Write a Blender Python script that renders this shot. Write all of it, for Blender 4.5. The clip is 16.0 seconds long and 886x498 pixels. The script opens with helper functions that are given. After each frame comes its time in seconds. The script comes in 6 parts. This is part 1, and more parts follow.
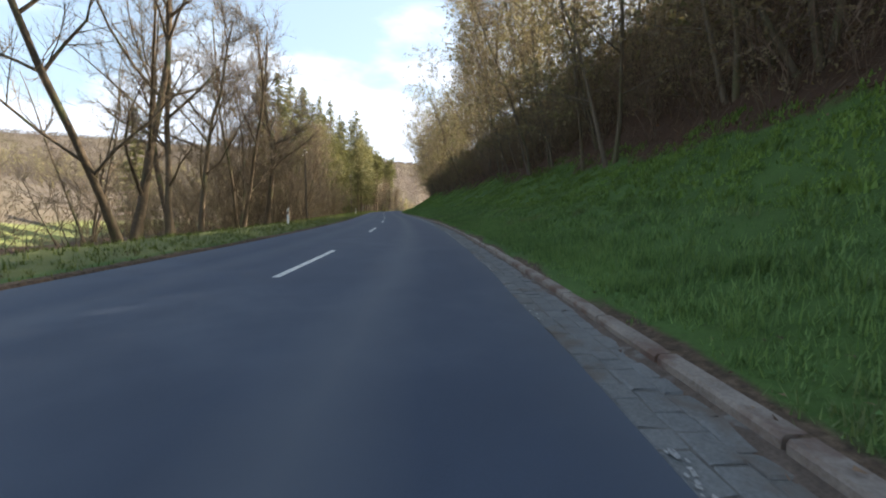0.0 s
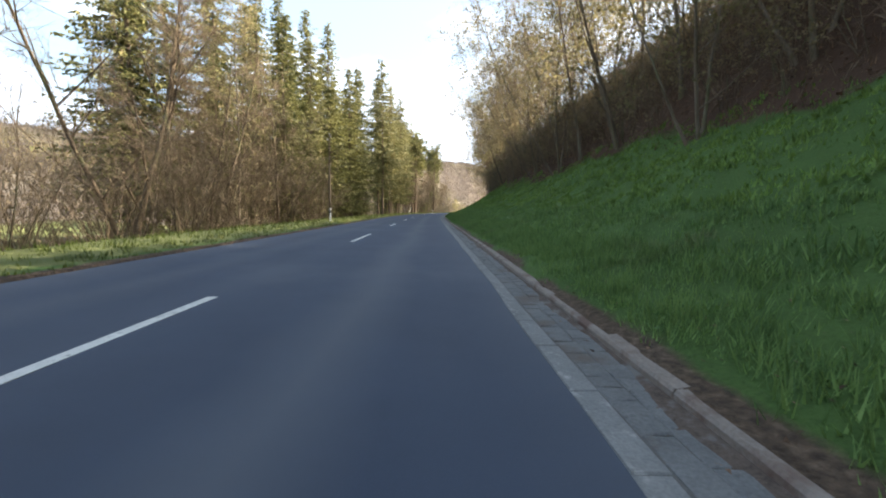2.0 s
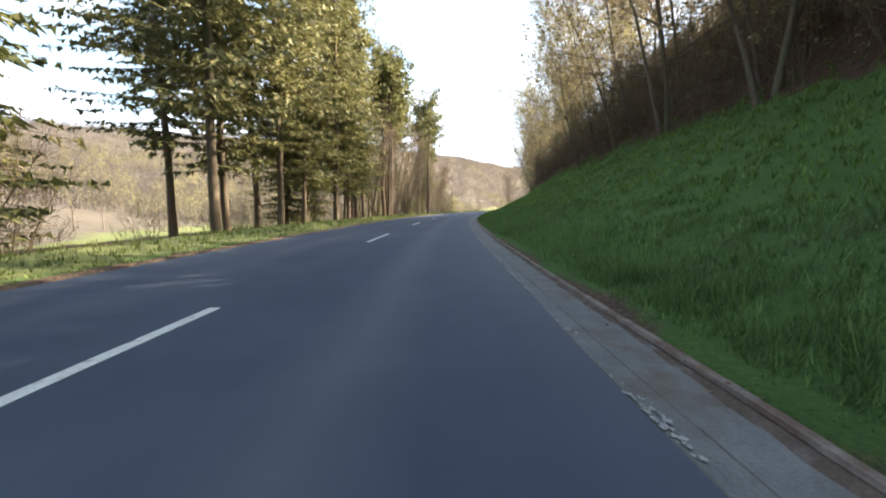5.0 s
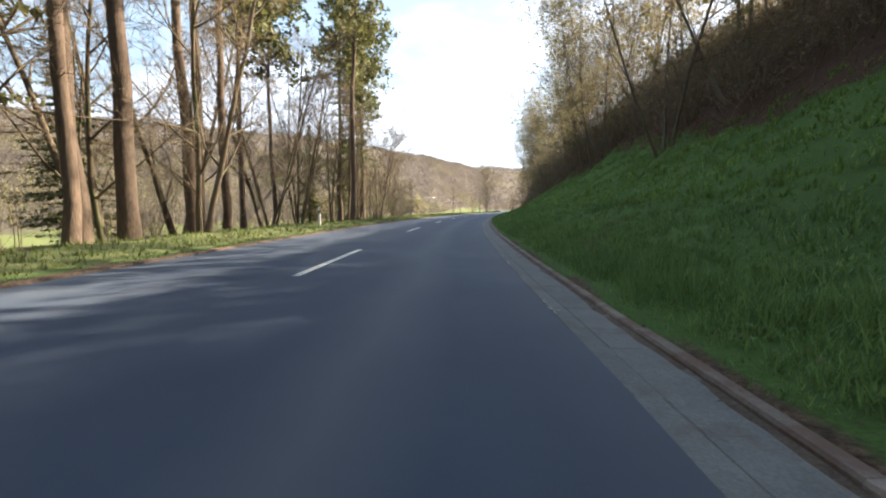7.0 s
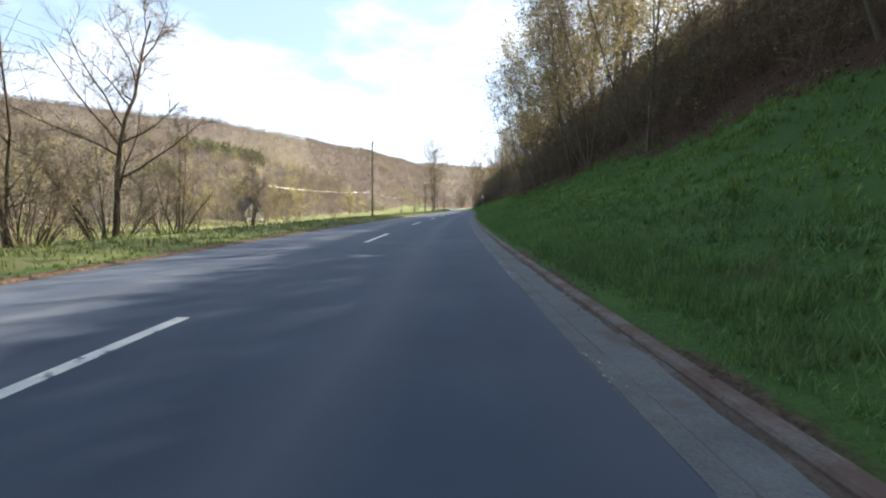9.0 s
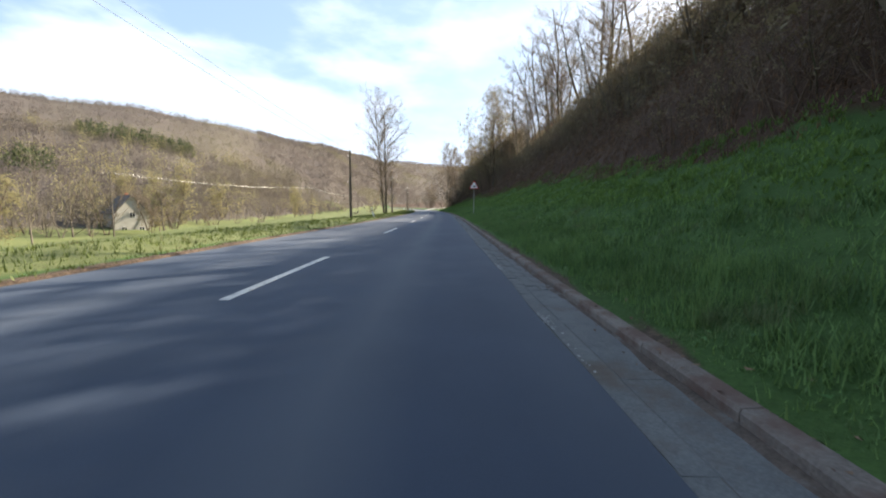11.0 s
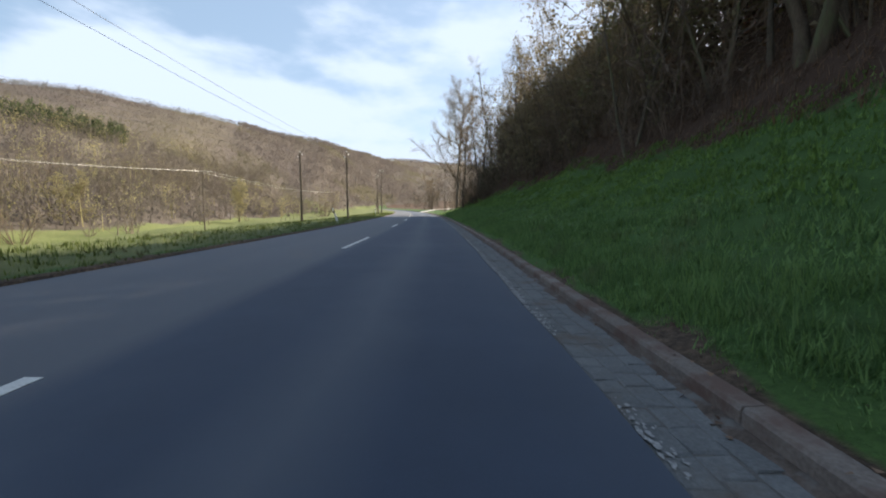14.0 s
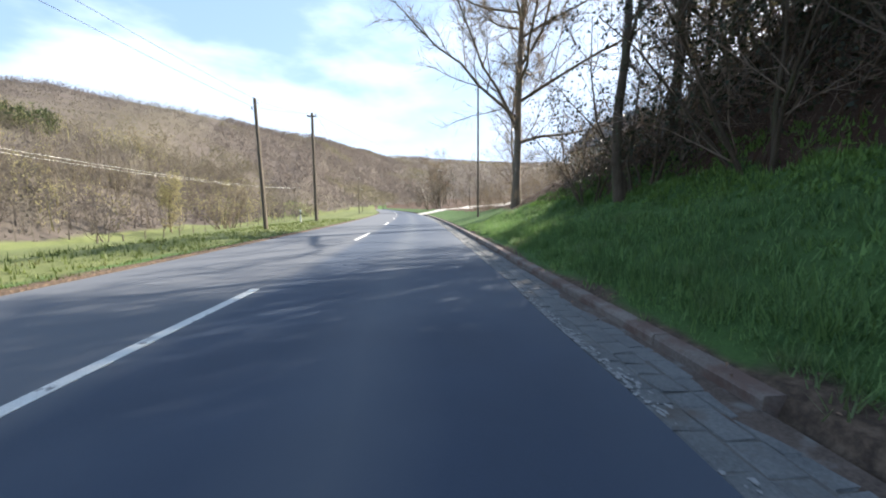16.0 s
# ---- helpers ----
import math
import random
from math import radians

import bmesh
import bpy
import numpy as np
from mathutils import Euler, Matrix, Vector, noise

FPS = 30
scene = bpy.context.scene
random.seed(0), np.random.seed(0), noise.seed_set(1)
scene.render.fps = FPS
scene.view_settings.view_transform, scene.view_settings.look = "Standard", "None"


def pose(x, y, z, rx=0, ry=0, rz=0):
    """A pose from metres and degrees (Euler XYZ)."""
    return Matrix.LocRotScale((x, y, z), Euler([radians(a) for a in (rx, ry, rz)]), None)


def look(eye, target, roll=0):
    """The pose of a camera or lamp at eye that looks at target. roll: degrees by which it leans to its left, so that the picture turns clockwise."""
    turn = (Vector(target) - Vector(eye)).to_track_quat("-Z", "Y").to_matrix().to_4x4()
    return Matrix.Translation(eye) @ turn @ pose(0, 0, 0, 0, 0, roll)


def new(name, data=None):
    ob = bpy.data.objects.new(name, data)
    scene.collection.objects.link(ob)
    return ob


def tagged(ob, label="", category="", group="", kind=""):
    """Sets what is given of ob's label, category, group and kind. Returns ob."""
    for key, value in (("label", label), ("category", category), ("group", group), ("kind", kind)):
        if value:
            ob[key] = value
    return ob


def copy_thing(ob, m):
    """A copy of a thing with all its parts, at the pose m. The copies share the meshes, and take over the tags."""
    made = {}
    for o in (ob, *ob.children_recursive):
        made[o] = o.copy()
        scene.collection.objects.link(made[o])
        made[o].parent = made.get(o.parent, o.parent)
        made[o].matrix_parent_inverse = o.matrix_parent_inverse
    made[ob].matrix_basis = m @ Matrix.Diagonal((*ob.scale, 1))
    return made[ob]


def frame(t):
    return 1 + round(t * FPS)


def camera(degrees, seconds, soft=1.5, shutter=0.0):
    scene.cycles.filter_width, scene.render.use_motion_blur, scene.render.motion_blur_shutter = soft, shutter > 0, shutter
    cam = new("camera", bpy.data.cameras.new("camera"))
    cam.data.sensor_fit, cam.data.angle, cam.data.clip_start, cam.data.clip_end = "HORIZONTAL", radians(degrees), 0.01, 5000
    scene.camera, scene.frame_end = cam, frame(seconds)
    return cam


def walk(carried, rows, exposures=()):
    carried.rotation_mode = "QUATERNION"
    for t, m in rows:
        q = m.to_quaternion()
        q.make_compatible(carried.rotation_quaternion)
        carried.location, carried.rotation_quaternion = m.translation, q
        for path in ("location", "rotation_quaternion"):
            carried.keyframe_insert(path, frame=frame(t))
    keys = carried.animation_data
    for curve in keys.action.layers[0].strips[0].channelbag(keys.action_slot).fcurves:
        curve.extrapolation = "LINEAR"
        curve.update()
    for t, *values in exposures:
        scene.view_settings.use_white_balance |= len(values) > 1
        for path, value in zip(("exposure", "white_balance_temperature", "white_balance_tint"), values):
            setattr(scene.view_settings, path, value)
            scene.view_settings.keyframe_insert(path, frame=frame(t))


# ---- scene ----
from mathutils.bvhtree import BVHTree

# ---- the line of the road: curvature (1/1000 m) every 30 m, from s = -20 ----
KAPPA = [6.46, 3.66, 1.12, -0.66, -2.15, -2.98, -3.09, -2.41, -1.11, 0.21, 0.95, 1.12, 1.18, 1.25, 1.32, 1.38, 1.45, 1.52, 1.59]
SG = np.arange(-1500.0, 2800.0, 1.0)
_bend = np.interp(SG, np.arange(-20, 521, 30), np.array(KAPPA) / 1000)
_bend[SG < -40] = 0
_bend[SG > 440] = 0
HG = np.cumsum(_bend)
HG -= np.interp(0, SG, HG)
XG, YG = np.cumsum(-np.sin(HG)), np.cumsum(np.cos(HG))
XG -= np.interp(0, SG, XG)
YG -= np.interp(0, SG, YG)


def heading(s):
    return float(np.interp(s, SG, HG))


def along(s, lat, z=0.0):
    """World places from metres along the road, metres to its right, and height."""
    s, lat, z = np.broadcast_arrays(np.asarray(s, float), np.asarray(lat, float), np.asarray(z, float))
    h = np.interp(s, SG, HG)
    near = np.clip(lat, -45, 45)
    far = lat - near
    x = np.interp(s, SG, XG) + np.cos(h) * near + far * math.cos(-0.1)
    y = np.interp(s, SG, YG) + np.sin(h) * near + far * math.sin(-0.1)
    return np.stack([x, y, z], -1)


# ---- camera: seconds, metres along, metres right of the centre line, yaw against the road, pitch, roll ----
cam = camera(97.0, 16.0, soft=2.0, shutter=0.008)
CAM_HEIGHT = 1.10
DRIVE = [
    (0.0, -5.63, 2.47, -0.49, -5.89, 0.32),
    (0.5, 4.70, 2.61, -1.93, -5.88, 1.16),
    (1.0, 15.47, 2.71, -0.40, -5.93, 1.49),
    (1.5, 25.09, 2.62, -1.00, -5.62, 1.05),
    (2.0, 35.82, 2.64, -1.02, -5.76, 1.02),
    (2.5, 45.86, 2.60, -1.41, -5.85, 1.71),
    (3.0, 56.68, 2.66, -1.29, -5.88, 0.97),
    (3.5, 66.30, 2.53, 1.35, -5.89, 1.43),
    (4.0, 76.55, 2.44, -0.45, -5.99, 0.26),
    (4.5, 86.19, 2.45, -0.59, -6.13, 0.21),
    (5.0, 96.33, 2.44, -0.38, -6.06, 0.34),
    (5.5, 106.75, 2.44, -0.05, -6.04, 0.61),
    (6.0, 117.33, 2.43, 0.35, -6.03, 0.92),
    (6.5, 127.95, 2.42, 0.68, -6.01, 1.18),
    (7.0, 138.48, 2.44, 0.86, -5.93, 0.99),
    (7.5, 148.67, 2.41, 0.78, -6.08, 1.59),
    (8.0, 159.35, 2.34, 0.21, -6.08, 0.87),
    (8.5, 169.58, 2.47, -0.78, -6.06, 0.52),
    (9.0, 180.83, 2.46, -0.24, -6.09, 1.08),
    (9.5, 191.60, 2.47, -0.46, -6.07, 0.80),
    (10.0, 202.39, 2.48, -0.36, -6.05, 0.81),
    (10.5, 213.22, 2.50, -0.23, -6.03, 0.82),
    (11.0, 224.07, 2.51, -0.12, -6.01, 0.82),
    (11.5, 234.95, 2.55, -0.05, -5.88, 1.50),
    (12.0, 246.14, 2.48, -0.10, -6.12, 0.15),
    (12.5, 256.71, 2.44, -0.11, -6.09, 0.00),
    (13.0, 268.01, 2.43, -0.14, -5.98, -0.41),
    (13.5, 279.07, 2.55, -1.74, -6.14, -0.87),
    (14.0, 290.10, 2.53, -0.35, -5.90, 0.80),
    (14.5, 300.77, 2.40, 0.87, -6.12, 0.52),
    (15.0, 312.31, 2.15, 0.33, -5.93, 0.06),
    (15.5, 323.25, 2.11, -1.30, -6.18, -0.78),
    (16.0, 335.12, 2.33, -2.29, -6.09, -0.51),
]


def car_pose(s, d, yaw, pitch, roll):
    a, p, r = heading(s) + radians(yaw), radians(pitch), radians(roll)
    f = Vector((-math.sin(a) * math.cos(p), math.cos(a) * math.cos(p), math.sin(p)))
    right = Vector((math.cos(a), math.sin(a), 0))
    up = right.cross(f)
    right, up = right * math.cos(r) + up * math.sin(r), up * math.cos(r) - right * math.sin(r)
    m = Matrix((right, up, -f)).transposed().to_4x4()
    m.translation = Vector(along(s, d, CAM_HEIGHT))
    return m


walk(cam, [(t, car_pose(*row)) for t, *row in DRIVE], exposures=[(0.0, 2.26, 6900, 10), (1.0, 2.53, 6911, 10), (2.0, 2.68, 6922, 10), (4.0, 2.76, 6844, 10), (4.5, 2.85, 6850, 10), (7.0, 2.48, 6800, 10), (8.0, 2.16, 6600, 10), (8.5, 2.13, 6500, 10), (9.0, 2.25, 6550, 10), (11.5, 1.90, 6385, 10), (12.5, 1.87, 6320, 10), (13.0, 1.70, 6382, 10), (13.5, 1.76, 6494, 10), (14.0, 1.62, 6500, 10), (14.5, 1.83, 6400, 10), (15.0, 1.83, 6130, 10), (15.5, 1.91, 5990, 10), (16.0, 2.01, 6000, 10)])


# ---- sky and sun ----
SUN_AZ, SUN_EL = radians(62), radians(30)   # clockwise from +y; above the horizon
world = bpy.data.worlds.new("sky")
scene.world = world
world.use_nodes = True
_n, _l = world.node_tree.nodes, world.node_tree.links
_bg = _n["Background"]
_bg.inputs[1].default_value = 0.05
_sky = _n.new("ShaderNodeTexSky")
_sky.sky_type, _sky.sun_disc = "NISHITA", False
_sky.sun_elevation, _sky.sun_rotation = SUN_EL, SUN_AZ
_sky.air_density, _sky.dust_density, _sky.ozone_density = 1.0, 1.6, 1.0
_tc = _n.new("ShaderNodeTexCoord")
_sep = _n.new("ShaderNodeSeparateXYZ")
_l.new(_tc.outputs["Generated"], _sep.inputs[0])
_map = _n.new("ShaderNodeMapping")
_map.inputs["Scale"].default_value = (1.0, 1.0, 2.6)
_map.inputs["Location"].default_value = (0.35, 0.1, 0.2)
_l.new(_tc.outputs["Generated"], _map.inputs[0])
_cl = _n.new("ShaderNodeTexNoise")
_cl.inputs["Scale"].default_value, _cl.inputs["Detail"].default_value, _cl.inputs["Roughness"].default_value = 2.3, 8, 0.48
_l.new(_map.outputs[0], _cl.inputs["Vector"])
# more cloud towards the horizon
_low = _n.new("ShaderNodeMapRange")
_low.inputs[1].default_value, _low.inputs[2].default_value, _low.inputs[3].default_value, _low.inputs[4].default_value = 0.10, 0.40, 0.24, -0.05
_l.new(_sep.outputs[2], _low.inputs[0])
_sum = _n.new("ShaderNodeMath")
_sum.operation = "ADD"
_l.new(_cl.outputs["Fac"], _sum.inputs[0])
_l.new(_low.outputs[0], _sum.inputs[1])
_ramp = _n.new("ShaderNodeMapRange")
_ramp.interpolation_type = "SMOOTHSTEP"
_ramp.inputs[1].default_value, _ramp.inputs[2].default_value = 0.51, 0.63
_l.new(_sum.outputs[0], _ramp.inputs[0])
_mix = _n.new("ShaderNodeMix")
_mix.data_type = "RGBA"
_l.new(_ramp.outputs[0], _mix.inputs["Factor"])
_pale = _n.new("ShaderNodeMix")       # thin high haze pales the blue
_pale.data_type = "RGBA"
_pale.inputs["Factor"].default_value = 0.38
_l.new(_sky.outputs[0], _pale.inputs["A"])
_pale.inputs["B"].default_value = (4.7, 6.4, 8.4, 1)
_l.new(_pale.outputs["Result"], _mix.inputs["A"])
_mix.inputs["B"].default_value = (5.4, 6.3, 7.7, 1)
_l.new(_mix.outputs["Result"], _bg.inputs[0])

_sun = bpy.data.lights.new("sun", "SUN")
_sun.energy, _sun.angle, _sun.color = 5.0, radians(0.55), (1.0, 0.87, 0.69)
_so = new("sun", _sun)
_dir = Vector((math.sin(SUN_AZ) * math.cos(SUN_EL), math.cos(SUN_AZ) * math.cos(SUN_EL), math.sin(SUN_EL)))
_so.matrix_world = look(_dir * 300, (0, 0, 0))


# ---- materials ----
def material(name, dark, light, scale=3.0, rough=0.85, bump=0.3, fine=40.0, fine_mix=0.35, third=None, third_scale=0.25, third_range=(0.52, 0.66),
             metallic=0.0, bump_dist=0.02, per_object=0.0, per_island=0.0, translucent=0.0, stretch=(1, 1, 1), specular=0.3):
    """Two-scale noise colour with fine grain, an optional third stain colour, and bump."""
    m = bpy.data.materials.new(name)
    m.use_nodes = True
    n, l = m.node_tree.nodes, m.node_tree.links
    b = n["Principled BSDF"]
    b.inputs["Roughness"].default_value, b.inputs["Metallic"].default_value = rough, metallic
    b.inputs["Specular IOR Level"].default_value = specular
    tc = n.new("ShaderNodeTexCoord")
    mp = n.new("ShaderNodeMapping")
    mp.inputs["Scale"].default_value = stretch
    l.new(tc.outputs["Object"], mp.inputs[0])

    def noise_at(sc, detail):
        t = n.new("ShaderNodeTexNoise")
        t.inputs["Scale"].default_value, t.inputs["Detail"].default_value, t.inputs["Roughness"].default_value = sc, detail, 0.6
        l.new(mp.outputs[0], t.inputs["Vector"])
        return t.outputs["Fac"]

    big, small = noise_at(scale, 5), noise_at(fine, 3)
    add = n.new("ShaderNodeMix")
    add.inputs["Factor"].default_value = fine_mix
    l.new(big, add.inputs["A"])
    l.new(small, add.inputs["B"])
    value = add.outputs["Result"]
    for output, amount in (("Random", per_object), ("Random Per Island", per_island)):
        if amount:
            g = n.new("ShaderNodeObjectInfo" if output == "Random" else "ShaderNodeNewGeometry")
            mr = n.new("ShaderNodeMapRange")
            mr.inputs[3].default_value, mr.inputs[4].default_value = -amount, amount
            l.new(g.outputs[output], mr.inputs[0])
            plus = n.new("ShaderNodeMath")
            l.new(value, plus.inputs[0])
            l.new(mr.outputs[0], plus.inputs[1])
            value = plus.outputs[0]
    ramp = n.new("ShaderNodeValToRGB")
    ramp.color_ramp.elements[0].position, ramp.color_ramp.elements[1].position = 0.32, 0.68
    ramp.color_ramp.elements[0].color, ramp.color_ramp.elements[1].color = (*dark, 1), (*light, 1)
    l.new(value, ramp.inputs[0])
    colour = ramp.outputs[0]
    if third:
        mr = n.new("ShaderNodeMapRange")
        mr.interpolation_type = "SMOOTHSTEP"
        mr.inputs[1].default_value, mr.inputs[2].default_value = third_range
        l.new(noise_at(third_scale, 6), mr.inputs[0])
        mx = n.new("ShaderNodeMix")
        mx.data_type = "RGBA"
        l.new(mr.outputs[0], mx.inputs["Factor"])
        l.new(colour, mx.inputs["A"])
        mx.inputs["B"].default_value = (*third, 1)
        colour = mx.outputs["Result"]
    l.new(colour, b.inputs["Base Color"])
    if bump:
        bp = n.new("ShaderNodeBump")
        bp.inputs["Strength"].default_value, bp.inputs["Distance"].default_value = bump, bump_dist
        l.new(add.outputs["Result"], bp.inputs["Height"])
        l.new(bp.outputs[0], b.inputs["Normal"])
    if translucent:
        tr = n.new("ShaderNodeBsdfTranslucent")
        l.new(colour, tr.inputs[0])
        ms = n.new("ShaderNodeMixShader")
        ms.inputs[0].default_value = translucent
        l.new(b.outputs[0], ms.inputs[1])
        l.new(tr.outputs[0], ms.inputs[2])
        l.new(ms.outputs[0], n["Material Output"].inputs[0])
    return m


M_ASPHALT = material("asphalt", (0.020, 0.033, 0.060), (0.035, 0.053, 0.090), 0.9, 0.78, 0.5, 160, 0.45, third=(0.056, 0.073, 0.104),
                     third_scale=0.22, third_range=(0.5, 0.75), bump_dist=0.006, specular=0.4)
M_PAINT = material("road_paint", (0.440, 0.440, 0.422), (0.686, 0.686, 0.660), 6, 0.7, 0.3, 90, 0.6, third=(0.141, 0.141, 0.145), third_scale=9, third_range=(0.56, 0.68), bump_dist=0.004)
M_GUTTER = material("gutter_stone", (0.088, 0.093, 0.097), (0.170, 0.175, 0.177), 3.5, 0.85, 0.7, 55, 0.55, third=(0.105, 0.088, 0.074), third_scale=1.6,
                    third_range=(0.5, 0.68), per_object=0.03, bump_dist=0.010)
M_GUTTER_FAR = material("gutter_stone_joined", (0.088, 0.093, 0.097), (0.170, 0.175, 0.177), 3.5, 0.85, 0.7, 55, 0.55, third=(0.105, 0.088, 0.074), third_scale=1.6,
                        third_range=(0.52, 0.7), per_island=0.03, bump_dist=0.010)
M_EDGING = material("concrete_edging", (0.13, 0.136, 0.14), (0.235, 0.24, 0.238), 3, 0.9, 0.5, 60, 0.6, third=(0.32, 0.32, 0.31), third_scale=9, third_range=(0.55, 0.72), bump_dist=0.006)
M_WORN = material("worn_paint", (0.17, 0.175, 0.18), (0.38, 0.38, 0.375), 9, 0.85, 0.6, 70, 0.6, third=(0.15, 0.155, 0.16), third_scale=16, third_range=(0.52, 0.62), bump_dist=0.006)
M_JOINT = material("gutter_joint_dirt", (0.075, 0.072, 0.068), (0.14, 0.136, 0.13), 5, 0.95, 0.6, 70, 0.5)
M_KERB = material("kerb_stone", (0.115, 0.095, 0.084), (0.245, 0.215, 0.192), 3.5, 0.9, 0.9, 45, 0.5, third=(0.120, 0.080, 0.066), third_scale=2.2,
                  third_range=(0.46, 0.64), per_object=0.1, bump_dist=0.008)
M_BLADE = material("grass_blades", (0.072, 0.140, 0.046), (0.200, 0.320, 0.102), 0.35, 0.65, 0.0, 5.0, 0.4, third=(0.150, 0.185, 0.085), third_scale=0.9, third_range=(0.54, 0.72), per_island=0.2, translucent=0.4)
M_BLADE_HIGH = material("upper_grass_blades", (0.086, 0.150, 0.036), (0.215, 0.345, 0.086), 0.35, 0.65, 0.0, 5.0, 0.4, third=(0.085, 0.150, 0.045), third_scale=0.7, third_range=(0.5, 0.7), per_island=0.15, translucent=0.4)
M_WEED = material("weed_leaves", (0.062, 0.145, 0.042), (0.150, 0.275, 0.090), 1.5, 0.55, 0.0, 9.0, 0.4, per_island=0.2, translucent=0.3)
M_STALK = material("dead_stalks", (0.075, 0.045, 0.030), (0.235, 0.155, 0.10), 1.0, 0.9, 0.0, 9.0, 0.4, per_island=0.25, translucent=0.2)
M_BLADE_SUN = material("verge_blades", (0.054, 0.080, 0.018), (0.135, 0.168, 0.040), 0.4, 0.6, 0.0, 3.0, 0.4, third=(0.124, 0.105, 0.050), third_scale=0.6, third_range=(0.55, 0.7), per_island=0.2, translucent=0.35)
M_BARK = material("bark", (0.062, 0.046, 0.032), (0.150, 0.117, 0.083), 5, 0.95, 0.9, 30, 0.5, third=(0.093, 0.102, 0.051), third_scale=2.0, per_object=0.1, bump_dist=0.03, stretch=(1, 1, 0.25))
M_BARK_PINE = material("pine_bark", (0.060, 0.045, 0.035), (0.132, 0.092, 0.068), 6, 0.95, 1.0, 25, 0.5, per_object=0.08, bump_dist=0.04, stretch=(1, 1, 0.3))
M_TWIG = material("twigs", (0.108, 0.083, 0.058), (0.223, 0.176, 0.122), 1.5, 0.9, 0.0, 8, 0.4, per_object=0.12, translucent=0.3)
M_TWIG_DARK = material("dark_twigs", (0.119, 0.087, 0.067), (0.257, 0.190, 0.141), 1.5, 0.95, 0.0, 8, 0.4, per_object=0.12)
M_BARK_PALE = material("pale_bark", (0.085, 0.070, 0.052), (0.185, 0.155, 0.12), 5, 0.95, 0.8, 30, 0.5, third=(0.12, 0.125, 0.07), third_scale=2.0, per_object=0.1, bump_dist=0.03, stretch=(1, 1, 0.25))
M_BUD = material("bud_leaves", (0.128, 0.118, 0.060), (0.262, 0.236, 0.122), 1.2, 0.7, 0.0, 9, 0.5, per_object=0.14, per_island=0.15, translucent=0.5)
M_BUD_BROWN = material("brown_buds", (0.140, 0.114, 0.066), (0.264, 0.220, 0.132), 1.2, 0.8, 0.0, 9, 0.5, per_object=0.12, per_island=0.15, translucent=0.3)
M_NEEDLE = material("spruce_needles", (0.048, 0.059, 0.022), (0.191, 0.187, 0.070), 0.8, 0.7, 0.0, 6, 0.5, per_object=0.1, per_island=0.22, translucent=0.35)
M_NEEDLE_WARM = material("larch_needles", (0.088, 0.097, 0.039), (0.217, 0.203, 0.088), 0.8, 0.7, 0.0, 6, 0.5, per_object=0.12, per_island=0.22, translucent=0.25)
M_LITTER = material("leaf_litter", (0.065, 0.040, 0.028), (0.21, 0.135, 0.09), 12, 0.9, 0.0, 40, 0.5, per_island=0.3)
M_POLE = material("weathered_pole", (0.064, 0.051, 0.039), (0.143, 0.120, 0.094), 3, 0.9, 0.7, 40, 0.5, stretch=(4, 4, 0.3), per_object=0.1)
M_STEEL = material("galvanised_steel", (0.38, 0.38, 0.37), (0.55, 0.55, 0.53), 8, 0.5, 0.15, 60, 0.4, metallic=0.7)
M_WHITE = material("white_plastic", (0.70, 0.70, 0.68), (0.85, 0.85, 0.83), 3, 0.55, 0.1, 30, 0.4, third=(0.45, 0.43, 0.36), third_scale=3, third_range=(0.58, 0.75))
M_BLACK = material("black_plastic", (0.012, 0.012, 0.013), (0.03, 0.03, 0.032), 3, 0.5, 0.1)
M_RED = material("red_sign_film", (0.42, 0.012, 0.022), (0.52, 0.022, 0.035), 4, 0.4, 0.05)
M_EARTH = material("gutter_dirt", (0.045, 0.034, 0.028), (0.13, 0.10, 0.082), 6, 0.95, 0.8, 50, 0.5, third=(0.14, 0.135, 0.13), third_scale=3.0, bump_dist=0.01)
M_IRON = material("cast_iron", (0.085, 0.068, 0.058), (0.18, 0.15, 0.13), 9, 0.75, 0.5, 60, 0.5, metallic=0.4, bump_dist=0.004)
M_DRAIN_SHADE = material("drain_pit", (0.006, 0.006, 0.006), (0.014, 0.013, 0.012), 3, 0.9, 0.0)
M_WIRE = material("wire_metal", (0.05, 0.05, 0.05), (0.09, 0.09, 0.09), 3, 0.6, 0.0)
M_BRICK = material("brick", (0.22, 0.085, 0.05), (0.36, 0.15, 0.09), 4, 0.9, 0.4, 40, 0.5, per_object=0.15)
M_RENDER = material("house_render", (0.330, 0.318, 0.282), (0.432, 0.420, 0.378), 1.2, 0.9, 0.2, 30, 0.3)
M_ROOF = material("roof_tiles", (0.075, 0.072, 0.07), (0.16, 0.15, 0.145), 2.5, 0.8, 0.4, 30, 0.4, per_object=0.1)
M_GLASS = material("window_glass", (0.02, 0.022, 0.025), (0.04, 0.043, 0.05), 1, 0.08, 0.0, specular=0.6)
M_TIMBER = material("timber", (0.16, 0.085, 0.045), (0.30, 0.17, 0.095), 3, 0.8, 0.4, 30, 0.5, stretch=(1, 1, 0.3))
M_CONCRETE = material("pale_concrete", (0.38, 0.36, 0.33), (0.52, 0.50, 0.46), 2, 0.9, 0.3, 50, 0.4)
M_DARKLEAF = material("evergreen_leaves", (0.018, 0.024, 0.012), (0.05, 0.055, 0.026), 1.2, 0.5, 0.0, 9, 0.5, per_island=0.2, translucent=0.15)
